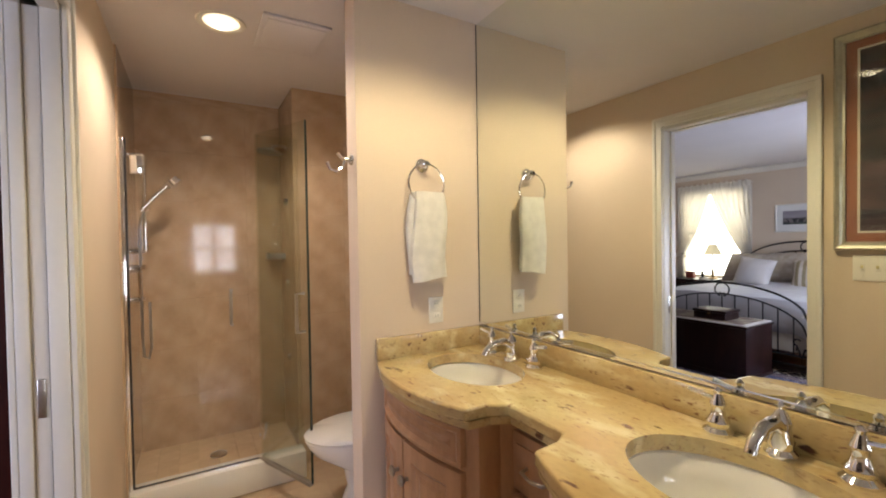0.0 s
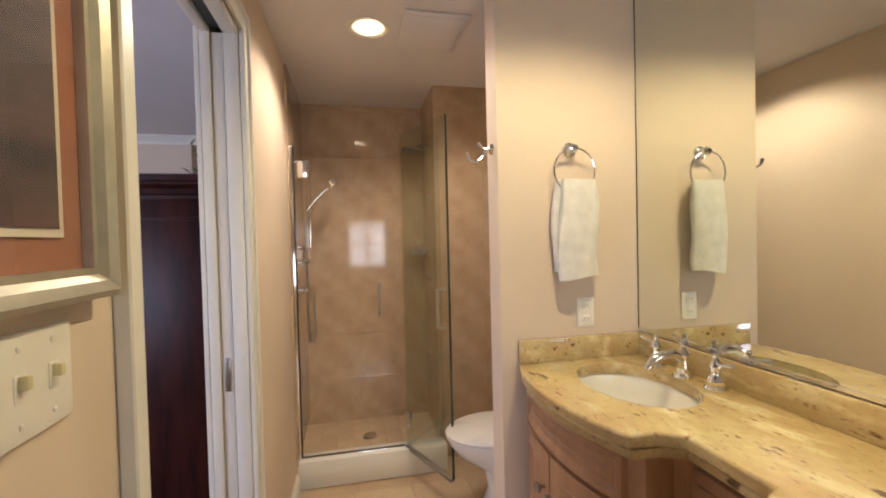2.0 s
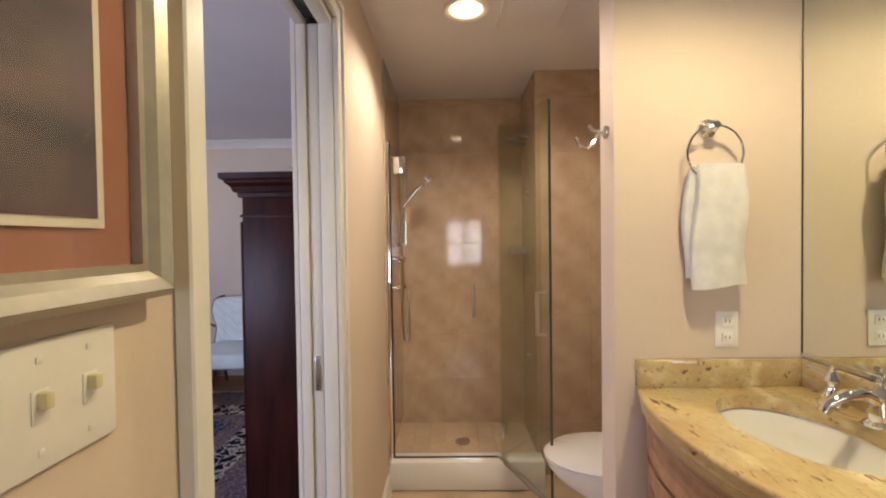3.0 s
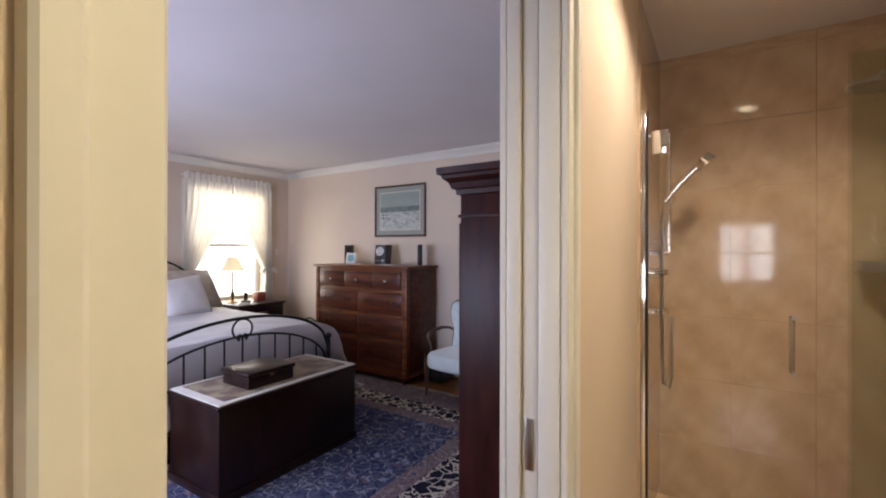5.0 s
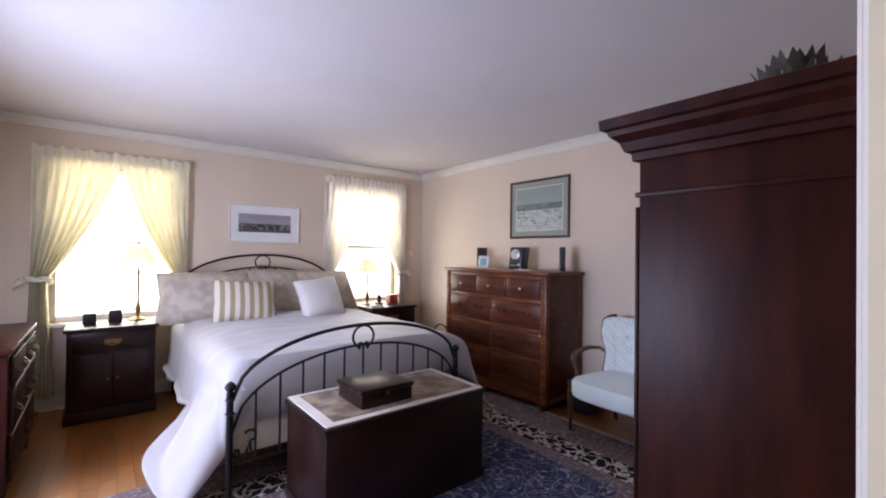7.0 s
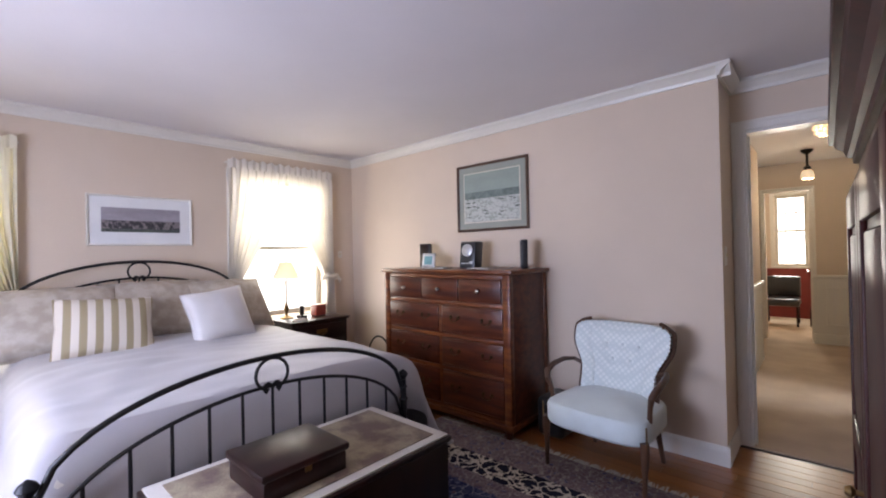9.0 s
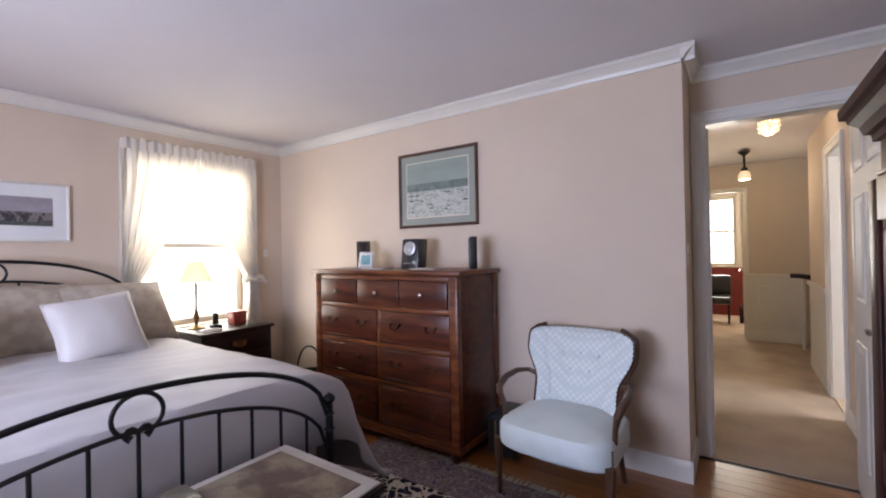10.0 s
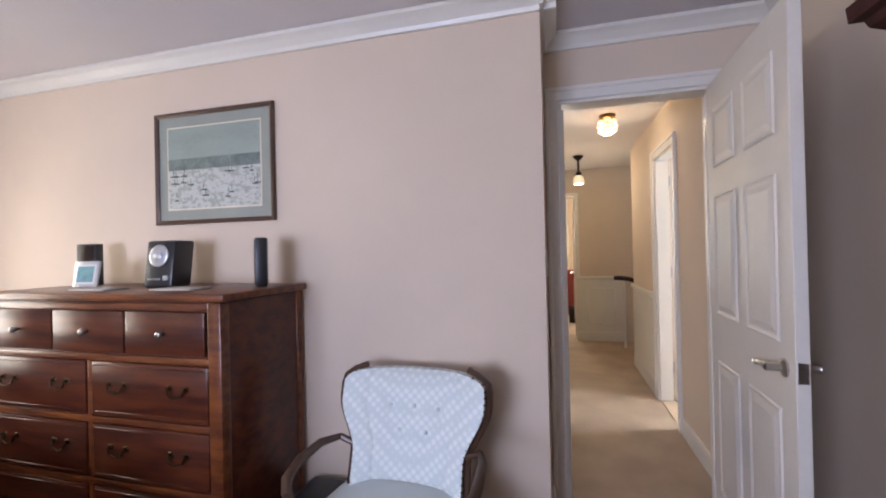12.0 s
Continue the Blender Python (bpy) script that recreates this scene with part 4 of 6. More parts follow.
# framed dusk print beside the pocket door
pic = thing("framed_print", EW, 0.272, 1.285, "dusk landscape print with terracotta mat in a silver frame", "picture")
FW, FH = 1.16, 0.92
PX = 0.002
SILVERF = material("silver_leaf_frame", (0.50, 0.46, 0.36), 0.35, metal=0.6, var=0.15, fine=60, bump=0.05)


def frame_ring(bm, a0, a1, b0, b1, prof, axis_out=1):
    """A mitred picture frame in the local y-z plane; prof gives (inset, depth) pairs."""
    loops = [[bm.verts.new((d, y, z)) for y, z in ((a0 + i, b0 + i), (a1 - i, b0 + i), (a1 - i, b1 - i), (a0 + i, b1 - i))] for i, d in prof]
    for p, q in zip(loops, loops[1:] + loops[:1]):
        for k in range(4):
            bm.faces.new((p[k], p[(k + 1) % 4], q[(k + 1) % 4], q[k]))


bm = bmesh.new()
frame_ring(bm, -FW / 2, FW / 2 - 0.005, 0, FH, [(0, 0.002), (0, 0.03), (0.008, 0.036), (0.02, 0.030), (0.028, 0.022), (0.036, 0.022), (0.036, 0.002)])
solid("frame", bm, SILVERF, pic)
boxes("mat", MAT_TERRA, [(0.003, 0.010, -FW / 2 + 0.03, FW / 2 - 0.03, 0.03, FH - 0.03)], pic)
boxes("inner_mat", MAT_CREAM, [(0.0105, 0.013, -FW / 2 + 0.078, FW / 2 - 0.078, 0.072, FH - 0.072)], pic)
boxes("art", ART_DUSK, [(0.0135, 0.0145, -FW / 2 + 0.087, FW / 2 - 0.087, 0.081, FH - 0.081)], pic)
bm = bmesh.new()
rnd = random.Random(5)
for k in range(90):
    y, z = rnd.gauss(0.28, 0.06), rnd.gauss(0.72, 0.03)
    box(bm, 0.0146, 0.0150, y - 0.012, y + 0.012, z - 0.004, z + 0.004)
solid("branch_motif", bm, BLACKPL, pic)
g = boxes("glazing", GLASS, [(0.017, 0.018, -FW / 2 + 0.034, FW / 2 - 0.034, 0.036, FH - 0.036)], pic)
g.visible_shadow = False

# shower
structure(boxes("shower_curb", PORCELAIN, [(EW, 0.795, 2.62, 2.73, 0.0, 0.153)], bevel=0.006), "white shower curb", "curb")
structure(boxes("shower_pan", GROUT, [(EW, 0.795, 2.73, 3.24, -0.004, 0.10)]), "raised shower floor", "floor")
screen = thing("shower_screen", 0, 2.67, 0.154, "frameless glass shower door standing open on a white curb", "shower door")
boxes("wall_jamb", CHROME, [(EW + 0.001, EW + 0.018, -0.018, 0.018, 0, 1.72)], screen, 0.002)
boxes("seal", BLACKPL, [(EW + 0.019, EW + 0.026, -0.006, 0.006, 0, 1.72)], screen)
boxes("sill_seal", BLACKPL, [(EW + 0.026, 0.55, -0.005, 0.005, 0.0, 0.007)], screen)
boxes("sill_track", CHROME, [(EW + 0.026, 0.55, -0.014, -0.0055, 0.0, 0.005)], screen)
ob = boxes("fixed_pane", SHOWERGLASS, [(0.572, 0.792, -0.004, 0.004, 0.002, 1.80)], screen)
ob.visible_shadow = False
DT = pose(0.562, 0, 0, 0, 0, -67)
bm = bmesh.new()
box(bm, 0.006, 0.46, -0.004, 0.004, 0.004, 1.80)
ob = solid("door_pane", bm, SHOWERGLASS, screen)
ob.matrix_basis = DT
ob.visible_shadow = False
bm = bmesh.new()
box(bm, 0.457, 0.462, -0.005, 0.005, 0.004, 1.80)
ob = solid("door_edge", bm, material("glass_edge", (0.05, 0.07, 0.06), 0.2, var=0.1, bump=0.0), screen)
ob.matrix_basis = DT
bm = bmesh.new()
for s in (-1, 1):
    tube(bm, [(0.43, s * 0.004, 0.76), (0.43, s * 0.05, 0.76), (0.43, s * 0.05, 0.95), (0.43, s * 0.004, 0.95)], 0.008, 8)
ob = solid("handle", bm, NICKEL, screen, True)
ob.matrix_basis = DT
bm = bmesh.new()
for z in (0.12, 1.55):
    box(bm, 0.0, 0.055, -0.012, 0.012, z, z + 0.09, bevel=0.003)
ob = solid("hinge", bm, CHROME, screen, True)
ob.matrix_basis = DT
bm = bmesh.new()
box(bm, 0.0, 0.45, -0.012, 0.012, -0.012, 0.006, bevel=0.003)
ob = solid("sweep", bm, material("clear_sweep", (0.30, 0.27, 0.24), 0.3, var=0.1, bump=0.0), screen, True)
ob.matrix_basis = DT

bar = thing("hand_shower", EW, 2.93, 0.04, "chrome hand shower on a slide bar with a hose", "shower")
bm = bmesh.new()
tube(bm, [(0.075, 0, 1.28), (0.075, 0, 1.80)], 0.010, 10)
for z in (1.28, 1.80):
    tube(bm, [(0.0, 0, z), (0.075, 0, z)], 0.012, 10)
    tube(bm, [(0.0, 0, z), (0.006, 0, z)], 0.026, 14)
solid("slide_bar", bm, CHROME, bar, True)
bm = bmesh.new()
tube(bm, [(0.075, 0, 1.50), (0.09, -0.01, 1.52)], 0.017, 10)
tube(bm, [(0.06, -0.02, 1.50), (0.12, -0.02, 1.575), (0.17, -0.02, 1.628), (0.205, -0.02, 1.665)], [0.010, 0.012, 0.013, 0.018], 10)
tube(bm, [(0.198, -0.02, 1.672), (0.222, -0.02, 1.648)], [0.036, 0.042], 18)
solid("hand_piece", bm, CHROME, bar, True)
bm = bmesh.new()
tube(bm, [(0.07, -0.02, 1.50), (0.05, -0.02, 1.40), (0.05, -0.01, 1.2), (0.05, -0.01, 0.80), (0.055, 0.0, 0.71), (0.075, 0.005, 0.69), (0.088, 0.01, 0.75), (0.085, 0.01, 1.0)], 0.007, 8)
solid("hose", bm, NICKEL, bar, True)
bm = bmesh.new()
for z, r in ((1.19, 0.030), (1.02, 0.024)):
    tube(bm, [(0.0, 0, z), (0.008, 0, z)], r * 1.4, 16)
    tube(bm, [(0.008, 0, z), (0.055, 0, z)], r * 0.7, 12)
    tube(bm, [(0.045, 0, z), (0.075, -0.01, z + 0.004)], r * 0.45, 8)
tube(bm, [(0.045, 0, 1.19), (0.05, 0, 1.12)], 0.008, 8)
solid("valve", bm, CHROME, bar, True)
head = thing("rain_shower_head", 0.795, 2.95, 1.955, "chrome rain shower head on a wall arm", "shower head")
bm = bmesh.new()
tube(bm, [(0, 0, 0), (-0.008, 0, 0)], 0.028, 14)
tube(bm, [(0, 0, 0.0), (-0.05, 0, 0.012), (-0.09, 0, 0.008), (-0.105, 0, -0.015)], 0.010, 10)
tube(bm, [(-0.107, 0, -0.012), (-0.110, 0, -0.026), (-0.111, 0, -0.038)], [0.03, 0.075, 0.078], 24)
solid("head_and_arm", bm, NICKEL, head, True)
jets = thing("shower_valve", 0.795, 2.98, 0, "chrome round shower valves on the tiled wall", "shower valve")
bm = bmesh.new()
for z in (1.62, 1.10, 0.62):
    tube(bm, [(0, 0, z), (-0.03, 0, z)], [0.026, 0.020], 14)
solid("body_jet", bm, CHROME, jets, True)
soap = thing("soap_basket", 0.795, 3.14, 1.30, "metal soap basket on the tiled shower wall", "basket")
boxes("basket", NICKEL, [(-0.11, 0, -0.07, 0.07, -0.05, -0.042), (-0.11, -0.104, -0.07, 0.07, -0.042, -0.01), (-0.104, 0, -0.07, -0.064, -0.042, -0.01)], soap)
drain = thing("shower_drain", 0.36, 2.95, 0.112, "round metal drain in the shower floor", "drain")
bm = bmesh.new()
lathe(bm, [(0.045, -0.008), (0.045, 0.002), (0.036, 0.003)], n=20)
solid("grate", bm, NICKEL, drain, True)

# toilet
wc = thing("toilet", 0.985, 2.20, 0, "white porcelain toilet with closed lid in a niche", "toilet")


def oval_loft(bm, rows, n=32):
    rings = []
    for cx, rx, ry, z in rows:
        ring = []
        for k in range(n):
            a = 2 * math.pi * k / n
            sx = rx * (1.0 if math.cos(a) < 0 else 0.75)
            ring.append(bm.verts.new((cx + sx * math.cos(a), ry * math.sin(a), z)))
        rings.append(ring)
    for p, q in zip(rings, rings[1:]):
        for k in range(n):
            bm.faces.new((p[k], p[(k + 1) % n], q[(k + 1) % n], q[k]))
    bm.faces.new(rings[0][::-1])
    bm.faces.new(rings[-1])


bm = bmesh.new()
oval_loft(bm, [(0.04, 0.16, 0.11, 0), (0.04, 0.16, 0.11, 0.03), (0.05, 0.13, 0.09, 0.12), (0.04, 0.14, 0.10, 0.22), (-0.01, 0.23, 0.16, 0.32), (-0.02, 0.255, 0.18, 0.37), (-0.02, 0.258, 0.182, 0.385)])
solid("bowl", bm, PORCELAIN, wc, True)
bm = bmesh.new()
oval_loft(bm, [(-0.02, 0.262, 0.186, 0.387), (-0.02, 0.265, 0.188, 0.395), (-0.02, 0.262, 0.186, 0.402)])
solid("seat", bm, PORCELAIN, wc, True)
bm = bmesh.new()
oval_loft(bm, [(-0.02, 0.264, 0.187, 0.405), (-0.02, 0.268, 0.190, 0.412), (-0.02, 0.25, 0.18, 0.424), (-0.02, 0.10, 0.08, 0.430)])
solid("lid", bm, PORCELAIN, wc, True)
boxes("tank", PORCELAIN, [(0.13, 0.315, -0.20, 0.20, 0.38, 0.72)], wc, 0.02)
boxes("tank_lid", PORCELAIN, [(0.12, 0.32, -0.21, 0.21, 0.722, 0.755)], wc, 0.01)

for x, y in ((0.38, 2.13), (0.93, 0.98)):
    can = thing("recessed_light", x, y, BZ, "lit recessed can light with a white trim ring", "ceiling light", "bathroom can lights")
    bm = bmesh.new()
    rings = [[bm.verts.new((r * math.cos(2 * math.pi * k / 32), r * math.sin(2 * math.pi * k / 32), z)) for k in range(32)] for r, z in ((0.095, -0.001), (0.093, -0.006), (0.078, -0.006), (0.070, -0.0015))]
    for p, q in zip(rings, rings[1:]):
        for k in range(32):
            bm.faces.new((p[k], p[(k + 1) % 32], q[(k + 1) % 32], q[k]))
    solid("trim_ring", bm, WHITE, can, True)
    bm = bmesh.new()
    lathe(bm, [(0.069, -0.002), (0.069, -0.001)], n=24)
    solid("reflector", bm, REFLECTOR, can)
    bm = bmesh.new()
    lathe(bm, [(0.048, -0.004), (0.044, -0.012), (0.02, -0.016)], n=20)
    solid("bulb", bm, BULB, can, True)
vent = thing("ceiling_vent", 0.66, 2.11, BZ, "square white exhaust fan grille on the ceiling", "vent")
boxes("grille", CEIL, [(-0.14, 0.14, -0.16, 0.16, -0.014, -0.001)], vent, 0.006)
boxes("fan_cover", CEIL, [(-0.12, 0.12, -0.14, 0.14, -0.018, -0.0142)], vent, 0.003)


# ---- bedroom ----
def turned_post(bm, x, y, z0, z1, r):
    tube(bm, [(x, y, z0), (x, y, z1)], r, 12)
    for z in (z1 - 0.04, z1 - 0.11):
        tube(bm, [(x, y, z - 0.008), (x, y, z), (x, y, z + 0.008)], [r, r * 1.5, r], 12)
    tube(bm, [(x, y, z1), (x, y, z1 + 0.012), (x, y, z1 + 0.028), (x, y, z1 + 0.044), (x, y, z1 + 0.056)], [r * 0.6, r * 1.2, r * 1.75, r * 1.2, r * 0.2], 12)


def bed_end(parent, x, half, post, spring, crown, low, name):
    """An arched iron bed end: two bows, spindles and a scroll at the crown."""
    bm = bmesh.new()
    for s in (-1, 1):
        turned_post(bm, x, s * half, 0, post, 0.017)
    solid("post", bm, IRON, parent, True)
    bm = bmesh.new()
    top, inner = [], []
    for k in range(33):
        u = -1 + k / 16
        e = math.sqrt(max(0.0, 1 - (u * 0.999) ** 2)) ** 0.9
        top.append((x, u * (half - 0.01), spring + (crown - spring) * e))
        inner.append((x, u * (half - 0.01), spring - 0.17 + (crown - 0.125 - spring + 0.17) * e))
    tube(bm, top, 0.011, 10)
    tube(bm, inner, 0.008, 8)
    tube(bm, [(x, -half, low), (x, half, low)], 0.011, 8)
    tube(bm, [(x, -half, low - 0.09), (x, half, low - 0.09)], 0.009, 8)
    solid("bow", bm, IRON, parent, True)
    bm = bmesh.new()
    for k in range(1, 12):
        u = -1 + k / 6
        e = math.sqrt(1 - u * u) ** 0.9
        tube(bm, [(x, u * half, low), (x, u * half, spring - 0.17 + (crown + 0.045 - spring) * e)], 0.0065, 8)
    solid("spindle", bm, IRON, parent, True)
    bm = bmesh.new()
    c = crown - 0.075
    for s in (-1, 1):
        pts = [(x, s * 0.072 * math.sin(radians(a)), c + 0.068 * math.cos(radians(a))) for a in range(0, 166, 15)]
        pts += [(x, s * (0.020 + 0.016 * math.cos(radians(a))), c - 0.058 + 0.02 * math.sin(radians(a))) for a in range(-60, 200, 40)]
        tube(bm, pts, 0.0075, 8)
        z0 = spring - 0.22
        pts = [(x, s * (half - 0.02 - 0.085 * f), z0 - 0.06 + 0.05 * math.sin(f * 9)) for f in [k / 8 for k in range(9)]]
        pts += [(x, s * (half - 0.10 - 0.03 * math.sin(radians(a))), z0 + 0.01 + 0.03 * (1 - math.cos(radians(a)))) for a in range(0, 260, 40)]
        tube(bm, pts, 0.0075, 8)
    solid("scroll", bm, IRON, parent, True)


BX, BY = -4.68, 2.53
bed = thing("iron_bed", BX, BY, 0, "black iron bed with arched ends and scrolls", "bed")
bed_end(bed, 0.0, 0.76, 1.00, 0.92, 1.275, 0.55, "head")
bed_end(bed, 2.17, 0.762, 0.585, 0.52, 0.862, 0.21, "foot")
bm = bmesh.new()
for s in (-1, 1):
    box(bm, 0.0, 2.17, s * 0.755 - 0.012, s * 0.755 + 0.012, 0.22, 0.27, bevel=0.003)
solid("side_rail", bm, IRON, bed, True)
boxes("box_spring", TRIMCLOTH, [(0.05, 2.12, -0.74, 0.74, 0.22, 0.42)], bed, 0.03)
boxes("mattress", TRIMCLOTH, [(0.05, 2.12, -0.74, 0.74, 0.422, 0.62)], bed, 0.05)

duvet = thing("duvet", BX, BY, 0, "ivory duvet spread over the bed and hanging to the floor", "bedding")
bm = bmesh.new()
nu, nv = 72, 110
LEN, HALF, TOP, RAD = 2.135, 0.79, 0.70, 0.15
grid = []
for i in range(nu + 1):
    f = i / nu
    row = []
    for j in range(nv + 1):
        g = -1 + 2 * j / nv
        s = abs(g) * (HALF + 0.60)
        sg = 1 if g >= 0 else -1
        flat = HALF - RAD
        quarter = RAD * math.pi / 2
        drop = 0.0
        if s < flat:
            y, z = s, TOP
        elif s < flat + quarter:
            a = (s - flat) / RAD
            y, z = flat + RAD * math.sin(a), TOP - RAD + RAD * math.cos(a)
        else:
            drop = s - flat - quarter
            y, z = HALF, TOP - RAD - drop
        depth = min(1.0, drop / 0.5)
        y += depth * (0.06 + 0.016 * math.sin(f * 19 + sg) + 0.008 * math.sin(f * 43 + 2 * sg))
        tail = max(0.0, (f - 0.62) / 0.38)
        if sg < 0:
            y += depth * (0.26 * math.exp(-((f - 0.88) / 0.15) ** 2))
        else:
            y += depth * 0.13 * tail + 0.19 * min(1, s / HALF) ** 3
        x = 0.03 + f * LEN
        z += 0.022 * noise.noise(Vector((x * 2.2, g * 3.0, 1.3))) * (1 - depth) + 0.008 * noise.noise(Vector((x * 9, g * 9, 4)))
        z += 0.045 * (1 - min(1, s / HALF) ** 2) * (0.4 + 0.6 * math.sin(math.pi * min(1, 0.15 + f * 0.85)))
        if f > 0.94:
            z -= 0.30 * ((f - 0.94) / 0.06) ** 2 * (1 - depth)
        z = max(z, 0.025 + 0.012 * math.sin(f * 22) + (0.07 if sg > 0 else 0.0) + (0.27 * (1 - max(0.0, (f - 0.74) / 0.26) ** 1.2) if sg < 0 else 0))
        row.append(bm.verts.new((x, sg * y, z)))
    grid.append(row)
for p, q in zip(grid, grid[1:]):
    for j in range(nv):
        bm.faces.new((p[j], p[j + 1], q[j + 1], q[j]))
ob = solid("cover", bm, DUVET, duvet, True)
sm = ob.modifiers.new("thick", "SOLIDIFY")
sm.thickness, sm.offset = 0.018, -1


def pillow(name, m, w, h, t, mat, label, group):
    p = thing(name, 0, 0, 0, label, "pillow", group)
    p.matrix_basis = m
    bm = bmesh.new()
    n = 22
    sheets = []
    for s in (1, -1):
        rows = []
        for j in range(n + 1):
            v = -1 + 2 * j / n
            row = []
            for i in range(n + 1):
                u = -1 + 2 * i / n
                e = (max(0, 1 - u ** 2) * max(0, 1 - v ** 2)) ** 0.42
                pinch = 1 - 0.07 * (1 - abs(u * v)) * max(abs(u), abs(v)) ** 6
                wob = 0.10 * noise.noise(Vector((u * 2.2, v * 2.2, w * 9 + s)))
                row.append(bm.verts.new((u * w / 2 * pinch, s * t / 2 * e * (1 + wob), v * h / 2 * pinch)))
            rows.append(row)
        for a, b in zip(rows, rows[1:]):
            for i in range(n):
                bm.faces.new((a[i], a[i + 1], b[i + 1], b[i]))
    bmesh.ops.remove_doubles(bm, verts=bm.verts, dist=0.0005)
    solid("cushion", bm, mat, p, True)
    bm = bmesh.new()
    k = [(-1, -1), (1, -1), (1, 1), (-1, 1), (-1, -1)]
    for (a, b), (c, d) in zip(k, k[1:]):
        pts = []
        for q in range(13):
            u, v = a + (c - a) * q / 12, b + (d - b) * q / 12
            pinch = 1 - 0.07 * (1 - abs(u * v)) * max(abs(u), abs(v)) ** 6
            pts.append((u * w / 2 * pinch, 0, v * h / 2 * pinch))
        tube(bm, pts, 0.005, 6)
    solid("piping", bm, mat, p, True)
    return p


SILVERSATIN = material("pale_silk", (0.60, 0.57, 0.55), 0.45, var=0.05, fine=220, bump=0.06, sheen=0.3)
pillow("bed_pillow", pose(-4.40, 1.98, 0.90, -34, 0, 90 - 6), 0.76, 0.50, 0.26, SHAM, "taupe damask pillow sham leaning on the headboard", "bed pillows")
pillow("bed_pillow", pose(-4.42, 2.58, 0.91, -34, 0, 90), 0.66, 0.50, 0.26, SHAM, "taupe damask pillow sham leaning on the headboard", "bed pillows")
pillow("bed_pillow", pose(-4.40, 3.08, 0.90, -34, 0, 90 + 6), 0.66, 0.48, 0.26, SHAM, "taupe damask pillow sham leaning on the headboard", "bed pillows")
pillow("throw_pillow", pose(-4.08, 2.22, 0.875, -28, 3, 90 - 4), 0.50, 0.38, 0.20, STRIPE, "gold and cream striped satin throw pillow", "throw pillows")
pillow("throw_pillow", pose(-3.99, 2.86, 0.88, -26, -6, 90 + 4), 0.42, 0.39, 0.19, SILVERSATIN, "pale silvery satin square throw pillow", "throw pillows")

# blanket chest
chest = thing("blanket_chest", -2.175, 2.52, 0.012, "dark wooden blanket chest with a tapestry-covered lid", "chest")
boxes("body", DARKWOOD, [(-0.255, 0.255, -0.485, 0.485, 0.03, 0.485)], chest, 0.006)
boxes("plinth", DARKWOOD, [(-0.262, 0.262, -0.492, 0.492, 0.0, 0.05)], chest, 0.004)
boxes("lid", DARKWOOD, [(-0.266, 0.266, -0.497, 0.497, 0.487, 0.510)], chest, 0.006)
boxes("cloth_border", TRIMCLOTH, [(-0.255, 0.255, -0.485, 0.485, 0.5105, 0.519)], chest, 0.003)
boxes("tapestry", TAPESTRY, [(-0.215, 0.215, -0.435, 0.435, 0.5195, 0.5235)], chest, 0.001)
case = thing("wooden_box", -2.13, 2.40, 0.536, "dark polished wooden box with a hinged lid", "box")
boxes("base", DARKWOOD, [(-0.13, 0.13, -0.15, 0.15, 0, 0.065)], case, 0.005)
boxes("lid", DARKWOOD, [(-0.14, 0.14, -0.16, 0.16, 0.067, 0.095)], case, 0.009)
boxes("clasp", BRASS, [(0.13, 0.134, -0.012, 0.012, 0.05, 0.075)], case)


def bail_pull(parent, x, y, z, w=0.075):
    """A brass bail handle facing -y."""
    bm = bmesh.new()
    for s in (-1, 1):
        tube(bm, [(x + s * w / 2, y, z), (x + s * w / 2, y - 0.014, z)], 0.007, 8)
        box(bm, x + s * w / 2 - 0.014, x + s * w / 2 + 0.014, y - 0.003, y + 0.001, z - 0.012, z + 0.012, bevel=0.002, seg=1)
    tube(bm, [(x - w / 2, y - 0.012, z), (x - w / 2 + 0.006, y - 0.016, z - 0.022), (x, y - 0.018, z - 0.032), (x + w / 2 - 0.006, y - 0.016, z - 0.022), (x + w / 2, y - 0.012, z)], 0.004, 6)
    solid("bail_pull", bm, BRONZE, parent, True)


# tall dresser
dr = thing("tall_dresser", -2.965, 4.360, 0, "cherry wood tall chest of drawers with brass pulls", "dresser")
DX, DY = 0.645, 0.262
boxes("case", MAHOG, [(-DX, DX, -DY + 0.02, DY, 0.10, 1.135)], dr, 0.004)
boxes("top", MAHOG_LIGHT, [(-DX - 0.03, DX + 0.03, -DY - 0.012, DY + 0.002, 1.1355, 1.165)], dr, 0.008)
boxes("corner_stile", MAHOG_LIGHT, [(-DX - 0.004, -DX + 0.055, -DY + 0.002, -DY + 0.05, 0.09, 1.132), (DX - 0.055, DX + 0.004, -DY + 0.002, -DY + 0.05, 0.09, 1.132), (DX - 0.04, DX + 0.005, DY - 0.05, DY - 0.001, 0.09, 1.132)], dr, 0.006)
boxes("rail", MAHOG_LIGHT, [(-DX + 0.055, DX - 0.055, -DY + 0.008, -DY + 0.03, z, z + 0.026) for z in (0.10, 0.395, 0.645, 0.895, 1.10)] + [(-0.013, 0.013, -DY + 0.009, -DY + 0.03, 0.126, 0.895)], dr, 0.002)
boxes("plinth", MAHOG_LIGHT, [(-DX - 0.012, DX + 0.012, -DY - 0.006, DY, 0.06, 0.10)], dr, 0.006)
bm = bmesh.new()
for sx in (-1, 1):
    for sy in (-DY + 0.03, DY - 0.04):
        tube(bm, [(sx * (DX - 0.04), sy, 0.0), (sx * (DX - 0.04), sy, 0.065)], [0.024, 0.036], 8)
solid("foot", bm, MAHOG, dr, True)
